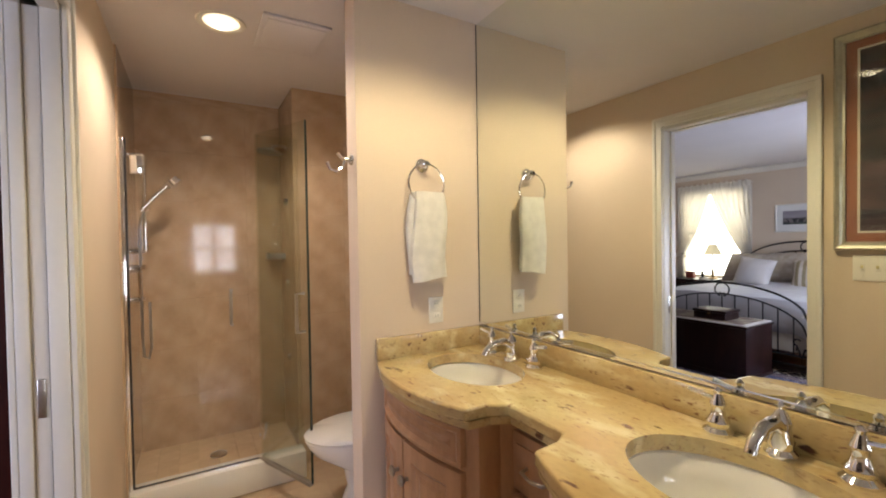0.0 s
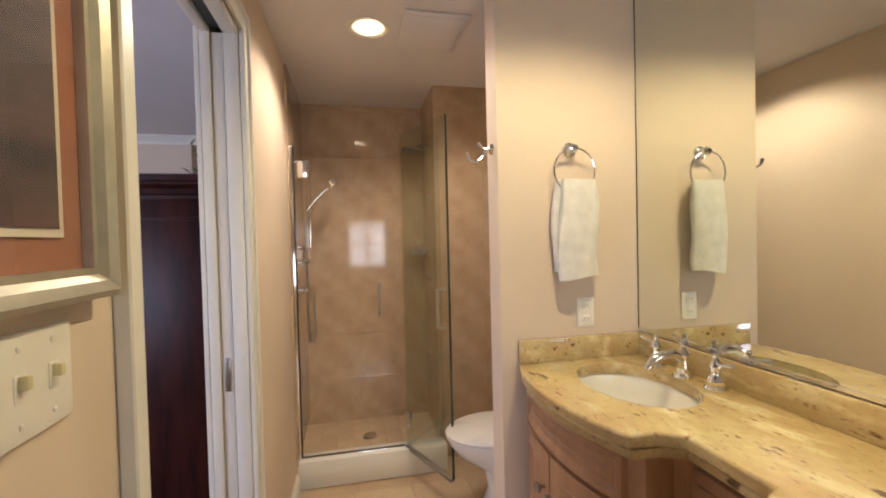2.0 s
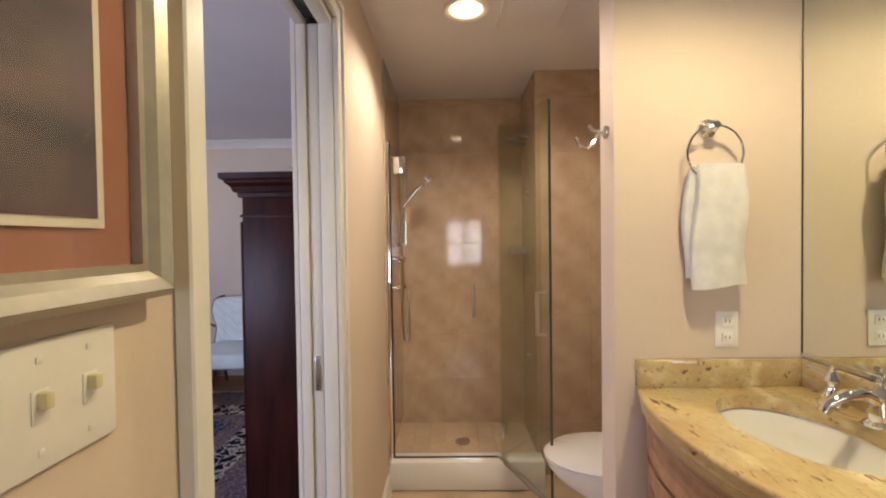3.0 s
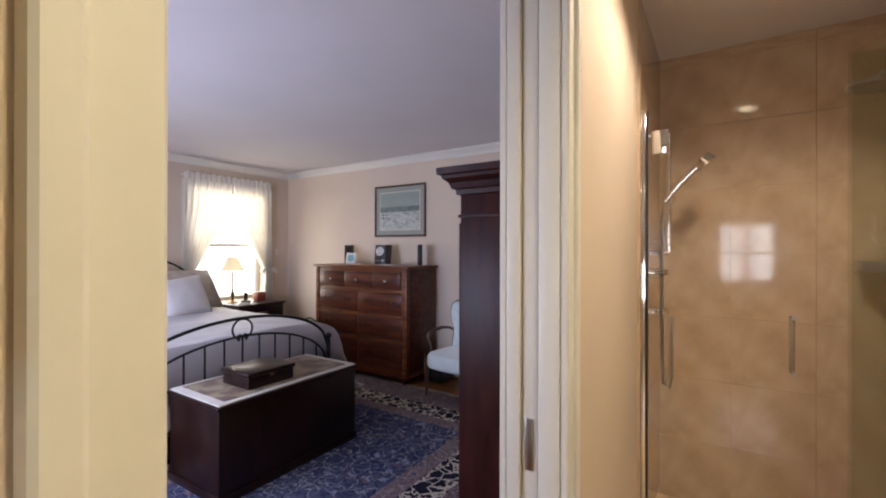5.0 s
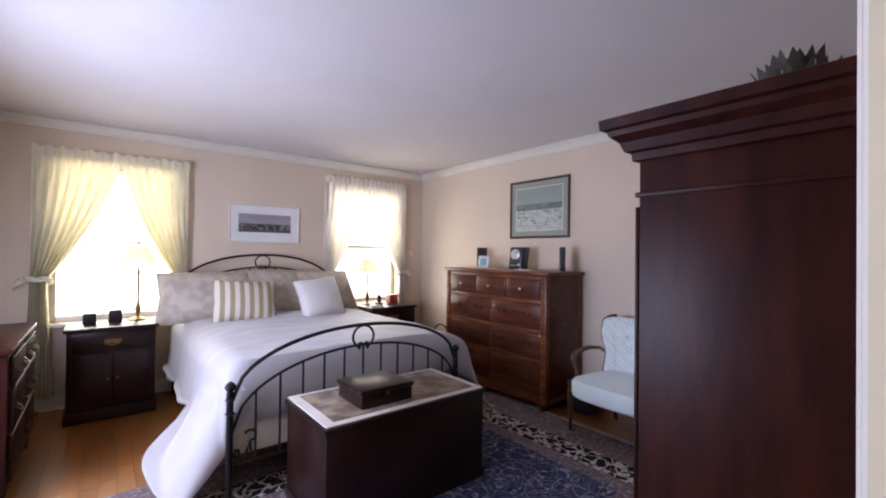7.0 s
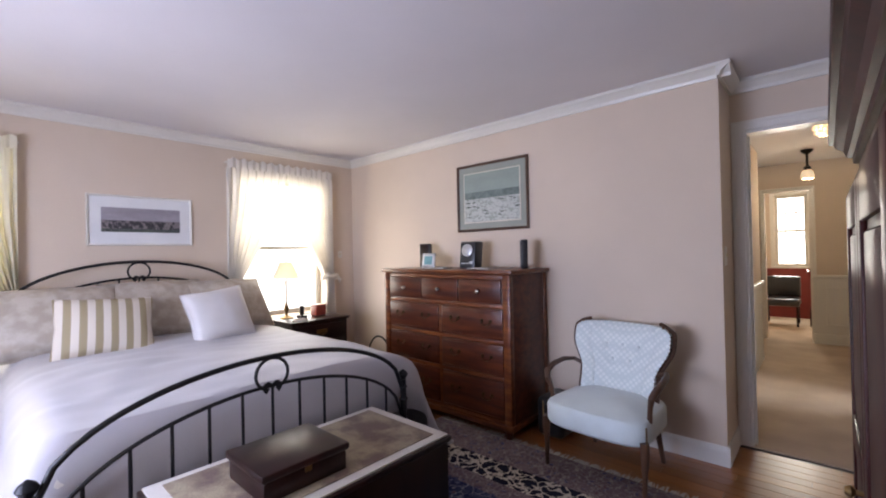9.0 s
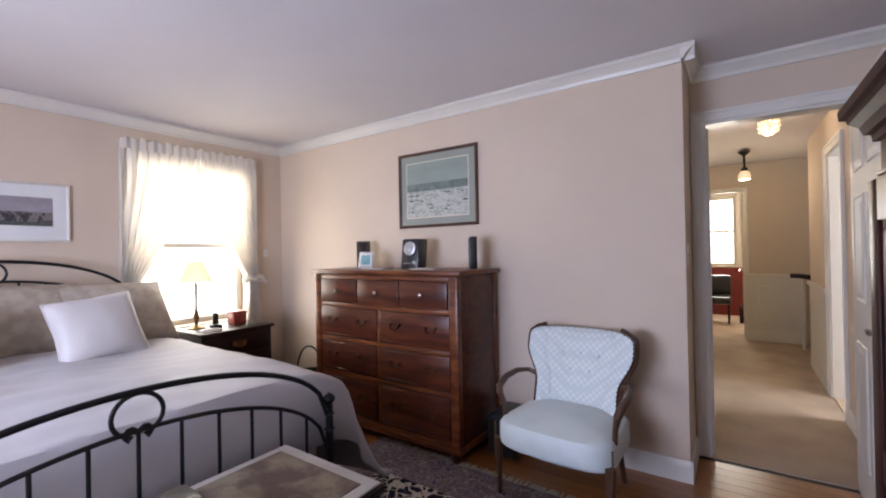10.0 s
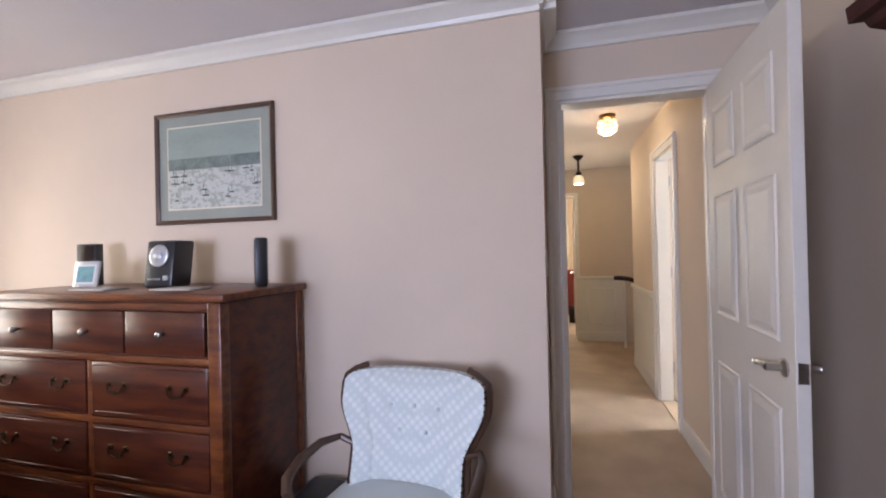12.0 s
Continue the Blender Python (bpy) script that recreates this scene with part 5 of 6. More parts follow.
drawers = [(-DX + 0.06 + k * 0.389, -DX + 0.06 + k * 0.389 + 0.381, 0.928, 1.096, 1) for k in range(3)]
for z0, z1 in ((0.678, 0.892), (0.428, 0.642), (0.132, 0.392)):
    drawers += [(-DX + 0.06, -0.017, z0, z1, 2), (0.017, DX - 0.06, z0, z1, 2)]
for x0, x1, z0, z1, k in drawers:
    bm = bmesh.new()
    box(bm, x0, x1, -DY + 0.004, -DY + 0.03, z0, z1, bevel=0.006)
    if k == 2:
        for a, b, c, d in ((x0 + 0.015, x1 - 0.015, z0 + 0.012, z0 + 0.018), (x0 + 0.015, x1 - 0.015, z1 - 0.018, z1 - 0.012)):
            box(bm, a, b, -DY + 0.001, -DY + 0.005, c, d, bevel=0.0015, seg=1)
    solid("drawer", bm, MAHOG, dr, True)
    if k == 1:
        bm = bmesh.new()
        lathe(bm, [(0.006, 0), (0.007, 0.012), (0.015, 0.02), (0.011, 0.028), (0.003, 0.031)], n=12)
        bmesh.ops.transform(bm, matrix=pose((x0 + x1) / 2, -DY + 0.005, (z0 + z1) / 2, 90), verts=bm.verts)
        solid("knob", bm, NICKEL, dr, True)
    else:
        for f in (0.24, 0.76):
            bail_pull(dr, x0 + (x1 - x0) * f, -DY + 0.004, (z0 + z1) / 2 + 0.02)

# on the dresser
radio = thing("clock_radio", -2.88, 4.40, 1.166, "black tabletop stereo with a round silver dial", "stereo", turn=4)
bm = bmesh.new()
box(bm, -0.075, 0.075, -0.06, 0.06, 0.0, 0.215, bevel=0.012)
bmesh.ops.transform(bm, matrix=Matrix(((1, 0, 0, 0), (0, 1, 0.14, -0.005), (0, 0, 1, 0), (0, 0, 0, 1))), verts=bm.verts)
solid("cabinet", bm, BLACKPL, radio, True)
bm = bmesh.new()
lathe(bm, [(0.050, 0), (0.050, 0.005), (0.040, 0.008), (0.038, 0.004)], n=28)
bmesh.ops.transform(bm, matrix=pose(0, -0.047, 0.145, 82), verts=bm.verts)
solid("dial_ring", bm, SILVER, radio, True)
bm = bmesh.new()
lathe(bm, [(0.020, 0), (0.020, 0.011), (0.012, 0.014)], n=20)
bmesh.ops.transform(bm, matrix=pose(0, -0.047, 0.145, 82), verts=bm.verts)
solid("hub", bm, SILVER, radio, True)
boxes("button", SILVER, [(-0.05 + 0.014 * k, -0.041 + 0.014 * k, -0.064, -0.056, 0.035, 0.043) for k in range(5)] + [(0.03, 0.056, -0.064, -0.056, 0.034, 0.054)], radio, 0.002)
for x, y, turn in ((-3.46, 4.47, 8), (-2.40, 4.44, -55)):
    sp = thing("stereo_speaker", x, y, 1.166, "slim black stereo speaker on the dresser", "speaker", "stereo speakers", turn)
    boxes("cabinet", BLACKPL, [(-0.055, 0.055, -0.024, 0.024, 0, 0.215)], sp, 0.006)
    boxes("grille", DARKWOOD, [(-0.048, 0.048, -0.028, -0.0245, 0.01, 0.205)], sp, 0.003)
ph = thing("photo_frame", -3.30, 4.33, 1.166, "small silver photo frame with an aqua picture", "photo frame", turn=6)
bm = bmesh.new()
box(bm, -0.068, 0.068, -0.006, 0.006, 0, 0.125, bevel=0.003)
solid("frame", bm, SILVER, ph, True)
boxes("photo", AQUA, [(-0.045, 0.045, -0.0085, -0.0062, 0.025, 0.10)], ph)
boxes("border", MAT_WHITE, [(-0.054, 0.054, -0.0075, -0.0058, 0.016, 0.11)], ph)
ph.matrix_basis = pose(-3.30, 4.33, 1.168, -10, 0, 6)
boxes("stay", BLACKPL, [(-0.01, 0.01, 0.004, 0.04, 0.005, 0.009)], ph)
for x, y in ((-3.10, 4.25), (-2.66, 4.26)):
    tr = thing("paper_folder", x, y, 1.166, "flat pale folder lying on the dresser top", "folder", "folders on the dresser")
    boxes("cover", TRIMCLOTH, [(-0.10, 0.10, -0.06, 0.06, 0.0, 0.008)], tr, 0.002)


def wall_picture(name, m, w, h, fw, frame_mat, layers, label):
    """A framed picture whose face looks along +x before it is placed; layers: (inset, material)."""
    p = thing(name, 0, 0, 0, label, "picture")
    p.matrix_basis = m
    bm = bmesh.new()
    frame_ring(bm, -w / 2, w / 2, -h / 2, h / 2, [(0, 0.002), (0, 0.018), (0.004, 0.022), (fw * 0.6, 0.020), (fw, 0.014), (fw, 0.002)])
    solid("frame", bm, frame_mat, p)
    d = 0.004
    for inset, mat in layers:
        boxes("mat" if mat in (MAT_WHITE, MAT_GREEN, MAT_CREAM) else "art", mat, [(0.003, 0.003 + d, -w / 2 + inset, w / 2 - inset, -h / 2 + inset, h / 2 - inset)], p)
        d += 0.0015
    return p, d + 0.003


p, d = wall_picture("framed_panorama", pose(W + 0.001, 2.585, 1.60), 0.71, 0.395, 0.016, WHITE, [(0.01, MAT_WHITE)], "white-framed panorama of a waterfront above the bed")
boxes("art", ART_SKY, [(d - 0.001, d, -0.265, 0.265, -0.09, 0.10)], p)
boxes("town_strip", ART_TOWN, [(d, d + 0.0006, -0.265, 0.265, -0.065, 0.0)], p)
boxes("water_strip", ART_DARK, [(d, d + 0.0006, -0.265, 0.265, -0.09, -0.065)], p)
p, d = wall_picture("framed_harbour_print", pose(-2.826, N - 0.001, 1.770, 0, 0, -90), 0.735, 0.59, 0.022, CHAIRWOOD, [(0.015, MAT_GREEN), (0.075, MAT_CREAM)], "green-grey harbour print in a brown frame")
boxes("art_sky", ART_GREEN, [(d - 0.001, d, -0.285, 0.285, 0.0, 0.212)], p)
boxes("art_trees", material("misty_trees_print", (0.20, 0.25, 0.22), 0.7, var=0.3, scale=14, bump=0.0), [(d, d + 0.0004, -0.285, 0.285, -0.01, 0.05)], p)
boxes("art_harbour", ART_SNOW, [(d - 0.001, d, -0.285, 0.285, -0.212, -0.0002)], p)
bm = bmesh.new()
rnd = random.Random(3)
for k in range(18):
    y, z = rnd.uniform(-0.27, 0.27), rnd.uniform(-0.17, -0.02)
    h = rnd.uniform(0.02, 0.05)
    box(bm, d, d + 0.0006, y - 0.0012, y + 0.0012, z, z + h)
    box(bm, d, d + 0.0006, y - rnd.uniform(0.008, 0.025), y + rnd.uniform(0.008, 0.025), z - 0.005, z + 0.002)
solid("boat_motif", bm, ART_DARK, p)

# armchair
ch = thing("upholstered_armchair", -1.70, 4.16, 0.0, "pale aqua satin armchair with tufted lace back and walnut frame", "chair", turn=-3)


def cushion_block(bm, x0, x1, y0, y1, z0, z1, crown, n=14):
    """An upholstered pad with rounded rim and a domed top; the front bows out."""
    rings = []
    for inset, z in ((0.012, z0), (0.0, z0 + 0.015), (0.0, z1 - 0.03), (0.012, z1 - 0.01), (0.04, z1)):
        ring = []
        for k in range(48):
            a = 2 * math.pi * k / 48
            c, s = math.cos(a), math.sin(a)
            u = math.copysign(abs(c) ** 0.35, c)
            v = math.copysign(abs(s) ** 0.35, s)
            hx, hy = (x1 - x0) / 2 - inset, (y1 - y0) / 2 - inset
            taper = 1 - 0.10 * (v + 1) / 2
            ring.append(bm.verts.new(((x0 + x1) / 2 + u * hx * taper, (y0 + y1) / 2 + v * hy - (0.03 * (1 - u * u) if v < 0 else 0), z)))
        rings.append(ring)
    for p, q in zip(rings, rings[1:]):
        for k in range(48):
            bm.faces.new((p[k], p[(k + 1) % 48], q[(k + 1) % 48], q[k]))
    last = rings[-1]
    for f, dz in ((0.7, 0.6), (0.35, 0.9)):
        cx, cy = (x0 + x1) / 2, (y0 + y1) / 2
        ring = [bm.verts.new((cx + (v.co.x - cx) * f, cy + (v.co.y - cy) * f, z1 + crown * dz)) for v in rings[4]]
        for k in range(48):
            bm.faces.new((last[k], last[(k + 1) % 48], ring[(k + 1) % 48], ring[k]))
        last = ring
    bm.faces.new(last)
    bm.faces.new(rings[0][::-1])


bm = bmesh.new()
cushion_block(bm, -0.305, 0.305, -0.22, 0.27, 0.27, 0.405, 0.04)
solid("seat", bm, UPHOLST, ch, True)


def back_half(z):
    """Half width of the chair back at a height: narrow waist, winged top."""
    f = (z - 0.40) / 0.42
    k = max(0.0, min(1.0, (f - 0.30) / 0.45))
    return 0.222 + 0.072 * k * k * (3 - 2 * k) - 0.045 * max(0, (f - 0.90) / 0.10) ** 2


bm = bmesh.new()
rows_f, rows_b = [], []
NZ, NX = 26, 60
BUT = [(-0.10, 0.685), (0.0, 0.69), (0.10, 0.685), (-0.055, 0.60), (0.055, 0.60)]
for j in range(NZ + 1):
    z = 0.385 + 0.435 * j / NZ
    hw = back_half(z)
    fr, bk = [], []
    for i in range(NX + 1):
        u = -1 + 2 * i / NX
        wing = -0.085 * abs(u) ** 2.6
        lean = (z - 0.385) * 0.28
        edge = (1 - u ** 6) * (1 - (2 * j / NZ - 1) ** 8)
        dimple = sum(0.016 * math.exp(-((u * hw - bx) ** 2 + (z - bz) ** 2) / 0.0009) for bx, bz in BUT)
        seam = 0.007 * math.exp(-((abs(u) - 0.66) / 0.035) ** 2)
        fr.append(bm.verts.new((u * hw, 0.20 + lean + wing - 0.035 * edge + dimple + seam, z)))
        bk.append(bm.verts.new((u * hw, 0.235 + lean + wing, z)))
    rows_f.append(fr)
    rows_b.append(bk)
for a, b in zip(rows_f, rows_f[1:]):
    for i in range(NX):
        bm.faces.new((a[i], a[i + 1], b[i + 1], b[i]))
for a, b in zip(rows_b, rows_b[1:]):
    for i in range(NX):
        bm.faces.new((a[i + 1], a[i], b[i], b[i + 1]))
for i in range(NX):
    bm.faces.new((rows_f[0][i + 1], rows_f[0][i], rows_b[0][i], rows_b[0][i + 1]))
    bm.faces.new((rows_f[-1][i], rows_f[-1][i + 1], rows_b[-1][i + 1], rows_b[-1][i]))
for j in range(NZ):
    bm.faces.new((rows_f[j][0], rows_f[j + 1][0], rows_b[j + 1][0], rows_b[j][0]))
    bm.faces.new((rows_f[j + 1][-1], rows_f[j][-1], rows_b[j][-1], rows_b[j + 1][-1]))
solid("back_pad", bm, LACE, ch, True)
bm = bmesh.new()
for bx, bz in BUT:
    bmesh.ops.create_uvsphere(bm, u_segments=8, v_segments=6, radius=0.009, matrix=Matrix.Translation((bx, 0.172 + (bz - 0.385) * 0.28, bz)))
solid("button", bm, UPHOLST, ch, True)
bm = bmesh.new()
for s in (-1, 1):
    pts = [(s * (back_half(z) + 0.012), 0.232 + (z - 0.385) * 0.28 - 0.085, z) for z in [0.385 + 0.435 * k / 16 for k in range(17)]]
    pts.append((s * (back_half(0.82) - 0.03), 0.30, 0.832))
    tube(bm, pts, 0.014, 8)
    tube(bm, [(s * 0.225, 0.15, 0.41), (s * 0.21, 0.20, 0.27), (s * 0.215, 0.30, 0.0)], [0.018, 0.02, 0.013], 8)
solid("back_frame", bm, CHAIRWOOD, ch, True)
bm = bmesh.new()
for s in (-1, 1):
    tube(bm, [(s * 0.285, 0.17, 0.575), (s * 0.315, 0.08, 0.585), (s * 0.325, -0.03, 0.572), (s * 0.318, -0.115, 0.545), (s * 0.305, -0.135, 0.515), (s * 0.290, -0.115, 0.45), (s * 0.285, -0.11, 0.38)], [0.012, 0.016, 0.018, 0.019, 0.018, 0.013, 0.014], 10)
    tube(bm, [(s * 0.225, 0.18, 0.55), (s * 0.285, 0.17, 0.575)], 0.013, 8)
solid("arm", bm, CHAIRWOOD, ch, True)
bm = bmesh.new()
for s in (-1, 1):
    tube(bm, [(s * 0.285, -0.19, 0.30), (s * 0.287, -0.19, 0.24), (s * 0.283, -0.19, 0.12), (s * 0.282, -0.195, 0.0)], [0.024, 0.023, 0.014, 0.012], 8)
solid("leg", bm, CHAIRWOOD, ch, True)
bm = bmesh.new()
for s in (-1, 1):
    for k in range(20):
        z = 0.40 + 0.42 * k / 19
        bmesh.ops.create_uvsphere(bm, u_segments=6, v_segments=4, radius=0.006, matrix=Matrix.Translation((s * (back_half(z) - 0.001), 0.208 + (z - 0.385) * 0.28 - 0.088, z)))
    for k in range(9):
        bmesh.ops.create_uvsphere(bm, u_segments=6, v_segments=4, radius=0.006, matrix=Matrix.Translation((s * 0.300, -0.20, 0.275 + 0.013 * k)))
solid("nailhead", bm, BRASS, ch, True)

# armoire
ar = thing("armoire", EB - 0.098, 2.89, 0, "tall dark mahogany armoire with a stepped cornice", "armoire")
AH = 0.615
boxes("case", ARMOIREWOOD, [(-0.385, 0.09, -AH, AH, 0.08, 1.555)], ar, 0.004)
boxes("plinth", ARMOIREWOOD, [(-0.40, 0.09, -AH - 0.012, AH + 0.012, 0.0, 0.10)], ar, 0.005)
bm = bmesh.new()
prof = [(0.0, 1.545), (0.012, 1.548), (0.014, 1.566), (0.026, 1.570), (0.034, 1.592), (0.052, 1.608), (0.056, 1.620), (0.068, 1.624), (0.070, 1.648), (0.060, 1.652)]
loops = []
for o, z in prof:
    loops.append([bm.verts.new(v) for v in ((0.09, -AH - o, z), (-0.385 - o, -AH - o, z), (-0.385 - o, AH + o, z), (0.09, AH + o, z))])
for p, q in zip(loops, loops[1:]):
    for k in range(3):
        bm.faces.new((p[k], p[k + 1], q[k + 1], q[k]))
    bm.faces.new((p[3], p[0], q[0], q[3]))
bm.faces.new(loops[-1])
bm.faces.new(loops[0][::-1])
solid("cornice", bm, ARMOIREWOOD, ar)
boxes("frieze_bead", ARMOIREWOOD, [(-0.393, 0.09, -AH - 0.007, AH + 0.007, 1.458, 1.470)], ar, 0.003)
for s in (-1, 1):
    a, b = sorted((s * 0.006, s * (AH - 0.045)))
    dd = boxes("door", ARMOIREWOOD, [(-0.407, -0.386, a, b, 0.13, 1.44)], ar, 0.003)
    boxes("door_stile", ARMOIREWOOD, [(-0.418, -0.4075, a, a + 0.075, 0.13, 1.44), (-0.418, -0.4075, b - 0.075, b, 0.13, 1.44), (-0.418, -0.4075, a + 0.075, b - 0.075, 1.34, 1.44), (-0.418, -0.4075, a + 0.075, b - 0.075, 0.72, 0.80), (-0.418, -0.4075, a + 0.075, b - 0.075, 0.13, 0.24)], ar, 0.003)
    boxes("raised_panel", ARMOIREWOOD, [(-0.414, -0.4075, a + 0.095, b - 0.095, 0.26, 0.70), (-0.414, -0.4075, a + 0.095, b - 0.095, 0.82, 1.32)], ar, 0.006)
    bm = bmesh.new()
    lathe(bm, [(0.006, 0), (0.006, 0.012), (0.014, 0.02), (0.008, 0.03)], n=10)
    bmesh.ops.transform(bm, matrix=pose(-0.418, s * 0.045, 0.76, 0, -90), verts=bm.verts)
    solid("knob", bm, BRASS, ar, True)
# dried arrangement on the armoire
pl = thing("dried_arrangement", -0.42, 2.72, 1.654, "dried leafy arrangement in a low basket on the armoire", "plant")
bm = bmesh.new()
lathe(bm, [(0.08, 0), (0.10, 0.05), (0.095, 0.07)], n=16)
solid("basket", bm, WICKER, pl, True)
bm = bmesh.new()
rnd = random.Random(11)
for k in range(150):
    a, e, r = rnd.uniform(0, 6.28), rnd.uniform(0.1, 1.5), rnd.uniform(0.07, 0.17)
    tip = Vector((math.cos(a) * math.cos(e) * r, math.sin(a) * math.cos(e) * r * 1.3, 0.06 + math.sin(e) * r))
    sd = Vector((-math.sin(a), math.cos(a), rnd.uniform(-0.4, 0.4))) * rnd.uniform(0.008, 0.018)
    root = tip * 0.7
    bm.faces.new([bm.verts.new(v) for v in (root, (root + tip) / 2 + sd, tip, (root + tip) / 2 - sd)])
    if k % 3 == 0:
        tube(bm, [(0, 0, 0.05), root], 0.0018, 4)
solid("leaves", bm, LEAF, pl)


# nightstands and lamps
def nightstand(x, y, w, d, label):
    n = thing("nightstand", x, y, 0, label, "nightstand", "nightstands")
    boxes("case", DARKWOOD, [(-d / 2, d / 2, -w / 2, w / 2, 0.09, 0.685)], n, 0.004)
    boxes("top", DARKWOOD, [(-d / 2 - 0.005, d / 2 + 0.022, -w / 2 - 0.02, w / 2 + 0.02, 0.686, 0.712)], n, 0.006)
    boxes("plinth", DARKWOOD, [(-d / 2, d / 2 + 0.014, -w / 2 - 0.014, w / 2 + 0.014, 0.0, 0.09)], n, 0.006)
    boxes("drawer", DARKWOOD, [(d / 2 + 0.001, d / 2 + 0.013, -w / 2 + 0.03, w / 2 - 0.03, 0.53, 0.665)], n, 0.004)
    boxes("door", DARKWOOD, [(d / 2 + 0.001, d / 2 + 0.013, -w / 2 + 0.03, -0.003, 0.12, 0.515), (d / 2 + 0.001, d / 2 + 0.013, 0.003, w / 2 - 0.03, 0.12, 0.515)], n, 0.004)
    bm = bmesh.new()
    for z in (0.60,):
        tube(bm, [(d / 2 + 0.013, -0.04, z), (d / 2 + 0.028, -0.032, z - 0.018), (d / 2 + 0.03, 0, z - 0.026), (d / 2 + 0.028, 0.032, z - 0.018), (d / 2 + 0.013, 0.04, z)], 0.005, 6)
        box(bm, d / 2 + 0.012, d / 2 + 0.016, -0.055, 0.055, z - 0.014, z + 0.02, bevel=0.001, seg=1)
    for y0 in (-0.03, 0.03):
        tube(bm, [(d / 2 + 0.012, y0, 0.32), (d / 2 + 0.03, y0, 0.32)], [0.006, 0.011], 8)
    solid("brass_pull", bm, BRASS, n, True)


nightstand(-4.535, 1.32, 0.55, 0.46, "dark wooden nightstand with brass pull below the window")
nightstand(-4.385, 3.80, 0.56, 0.44, "dark wooden nightstand beside the bed")


def table_lamp(x, y, z, h, r):
    lp = thing("table_lamp", x, y, z, "slim brass candlestick lamp with a pleated cream shade", "lamp", "bedside lamps")
    bm = bmesh.new()
    lathe(bm, [(0.065, 0), (0.065, 0.008), (0.045, 0.018), (0.015, 0.03), (0.012, 0.05), (0.020, 0.075), (0.024, 0.10), (0.014, 0.13), (0.008, 0.16), (0.009, h * 0.65), (0.014, h * 0.68), (0.007, h * 0.70), (0.006, h - 0.10)], n=16)
    solid("stem", bm, BRASS, lp, True)
    bm = bmesh.new()
    n = 60
    rings = [[bm.verts.new(((rr + 0.0025 * (k % 2)) * math.cos(2 * math.pi * k / n), (rr + 0.0025 * (k % 2)) * math.sin(2 * math.pi * k / n), zz)) for k in range(n)] for rr, zz in ((r, h - 0.13), (r * 0.42, h + 0.03))]
    for k in range(n):
        bm.faces.new((rings[0][k], rings[0][(k + 1) % n], rings[1][(k + 1) % n], rings[1][k]))
    ob = solid("shade", bm, LAMPSHADE, lp)
    ob.modifiers.new("thick", "SOLIDIFY").thickness = 0.002
    bm = bmesh.new()
    tube(bm, [(0, 0, h - 0.10), (0, 0, h + 0.05), (0, 0, h + 0.06), (0, 0, h + 0.075)], [0.003, 0.003, 0.008, 0.002], 8)
    solid("finial", bm, BRASS, lp, True)


table_lamp(-4.62, 1.49, 0.712, 0.60, 0.13)
table_lamp(-4.48, 3.63, 0.712, 0.50, 0.12)
for y, w, h in ((1.17, 0.085, 0.085), (1.335, 0.09, 0.10)):
    c = thing("bedside_box", -4.56, y, 0.712, "small black lattice box on the nightstand", "box", "boxes on the nightstand")
    boxes("body", BLACKPL, [(-0.03, 0.03, -w / 2, w / 2, 0, h)], c, 0.004)
    boxes("lattice", DARKWOOD, [(0.0302, 0.033, -w / 2 + 0.008 + k * w / 4, -w / 2 + 0.014 + k * w / 4, 0.008, h - 0.008) for k in range(4)] + [(0.0335, 0.035, -w / 2 + 0.006, w / 2 - 0.006, 0.012 + k * h / 4, 0.017 + k * h / 4) for k in range(4)], c)
c = thing("red_box", -4.42, 3.93, 0.712, "small red lacquered box on the nightstand", "box")
boxes("body", REDBOX, [(-0.05, 0.05, -0.055, 0.055, 0, 0.085)], c, 0.006)
boxes("lid", REDBOX, [(-0.054, 0.054, -0.059, 0.059, 0.086, 0.105)], c, 0.005)
c = thing("cordless_phone", -4.36, 3.72, 0.712, "black cordless phone standing on its cradle", "phone")
boxes("cradle", BLACKPL, [(-0.045, 0.045, -0.035, 0.035, 0, 0.03)], c, 0.01)
boxes("handset", BLACKPL, [(-0.015, 0.012, -0.02, 0.02, 0.03, 0.12)], c, 0.008)
c = thing("seashell", -4.22, 3.62, 0.712, "pale shell lying on the nightstand", "shell")
bm = bmesh.new()
lathe(bm, [(0.05, 0), (0.055, 0.008), (0.04, 0.02), (0.01, 0.028)], n=16, sy=1.4)
solid("shell", bm, TRIMCLOTH, c, True)

# basket in the corner
b = thing("wicker_basket", -4.02, 4.36, 0, "dark wicker basket with a hoop handle on the floor", "basket")
bm = bmesh.new()
lathe(bm, [(0.15, 0), (0.17, 0.10), (0.185, 0.24), (0.192, 0.25), (0.178, 0.25), (0.165, 0.12), (0.14, 0.02)], n=24)
solid("body", bm, WICKER, b, True)
bm = bmesh.new()
tube(bm, [(0.18 * math.cos(radians(a)), 0.0, 0.24 + 0.24 * math.sin(radians(a))) for a in range(0, 181, 12)], 0.009, 8)
solid("handle", bm, WICKER, b, True)
b = thing("storage_bag", -2.16, 4.46, 0, "black bag on the floor beside the dresser", "bag")
bm = bmesh.new()
box(bm, -0.10, 0.10, -0.14, 0.14, 0.0, 0.27, bevel=0.04, seg=4)
solid("body", bm, BLACKPL, b, True)

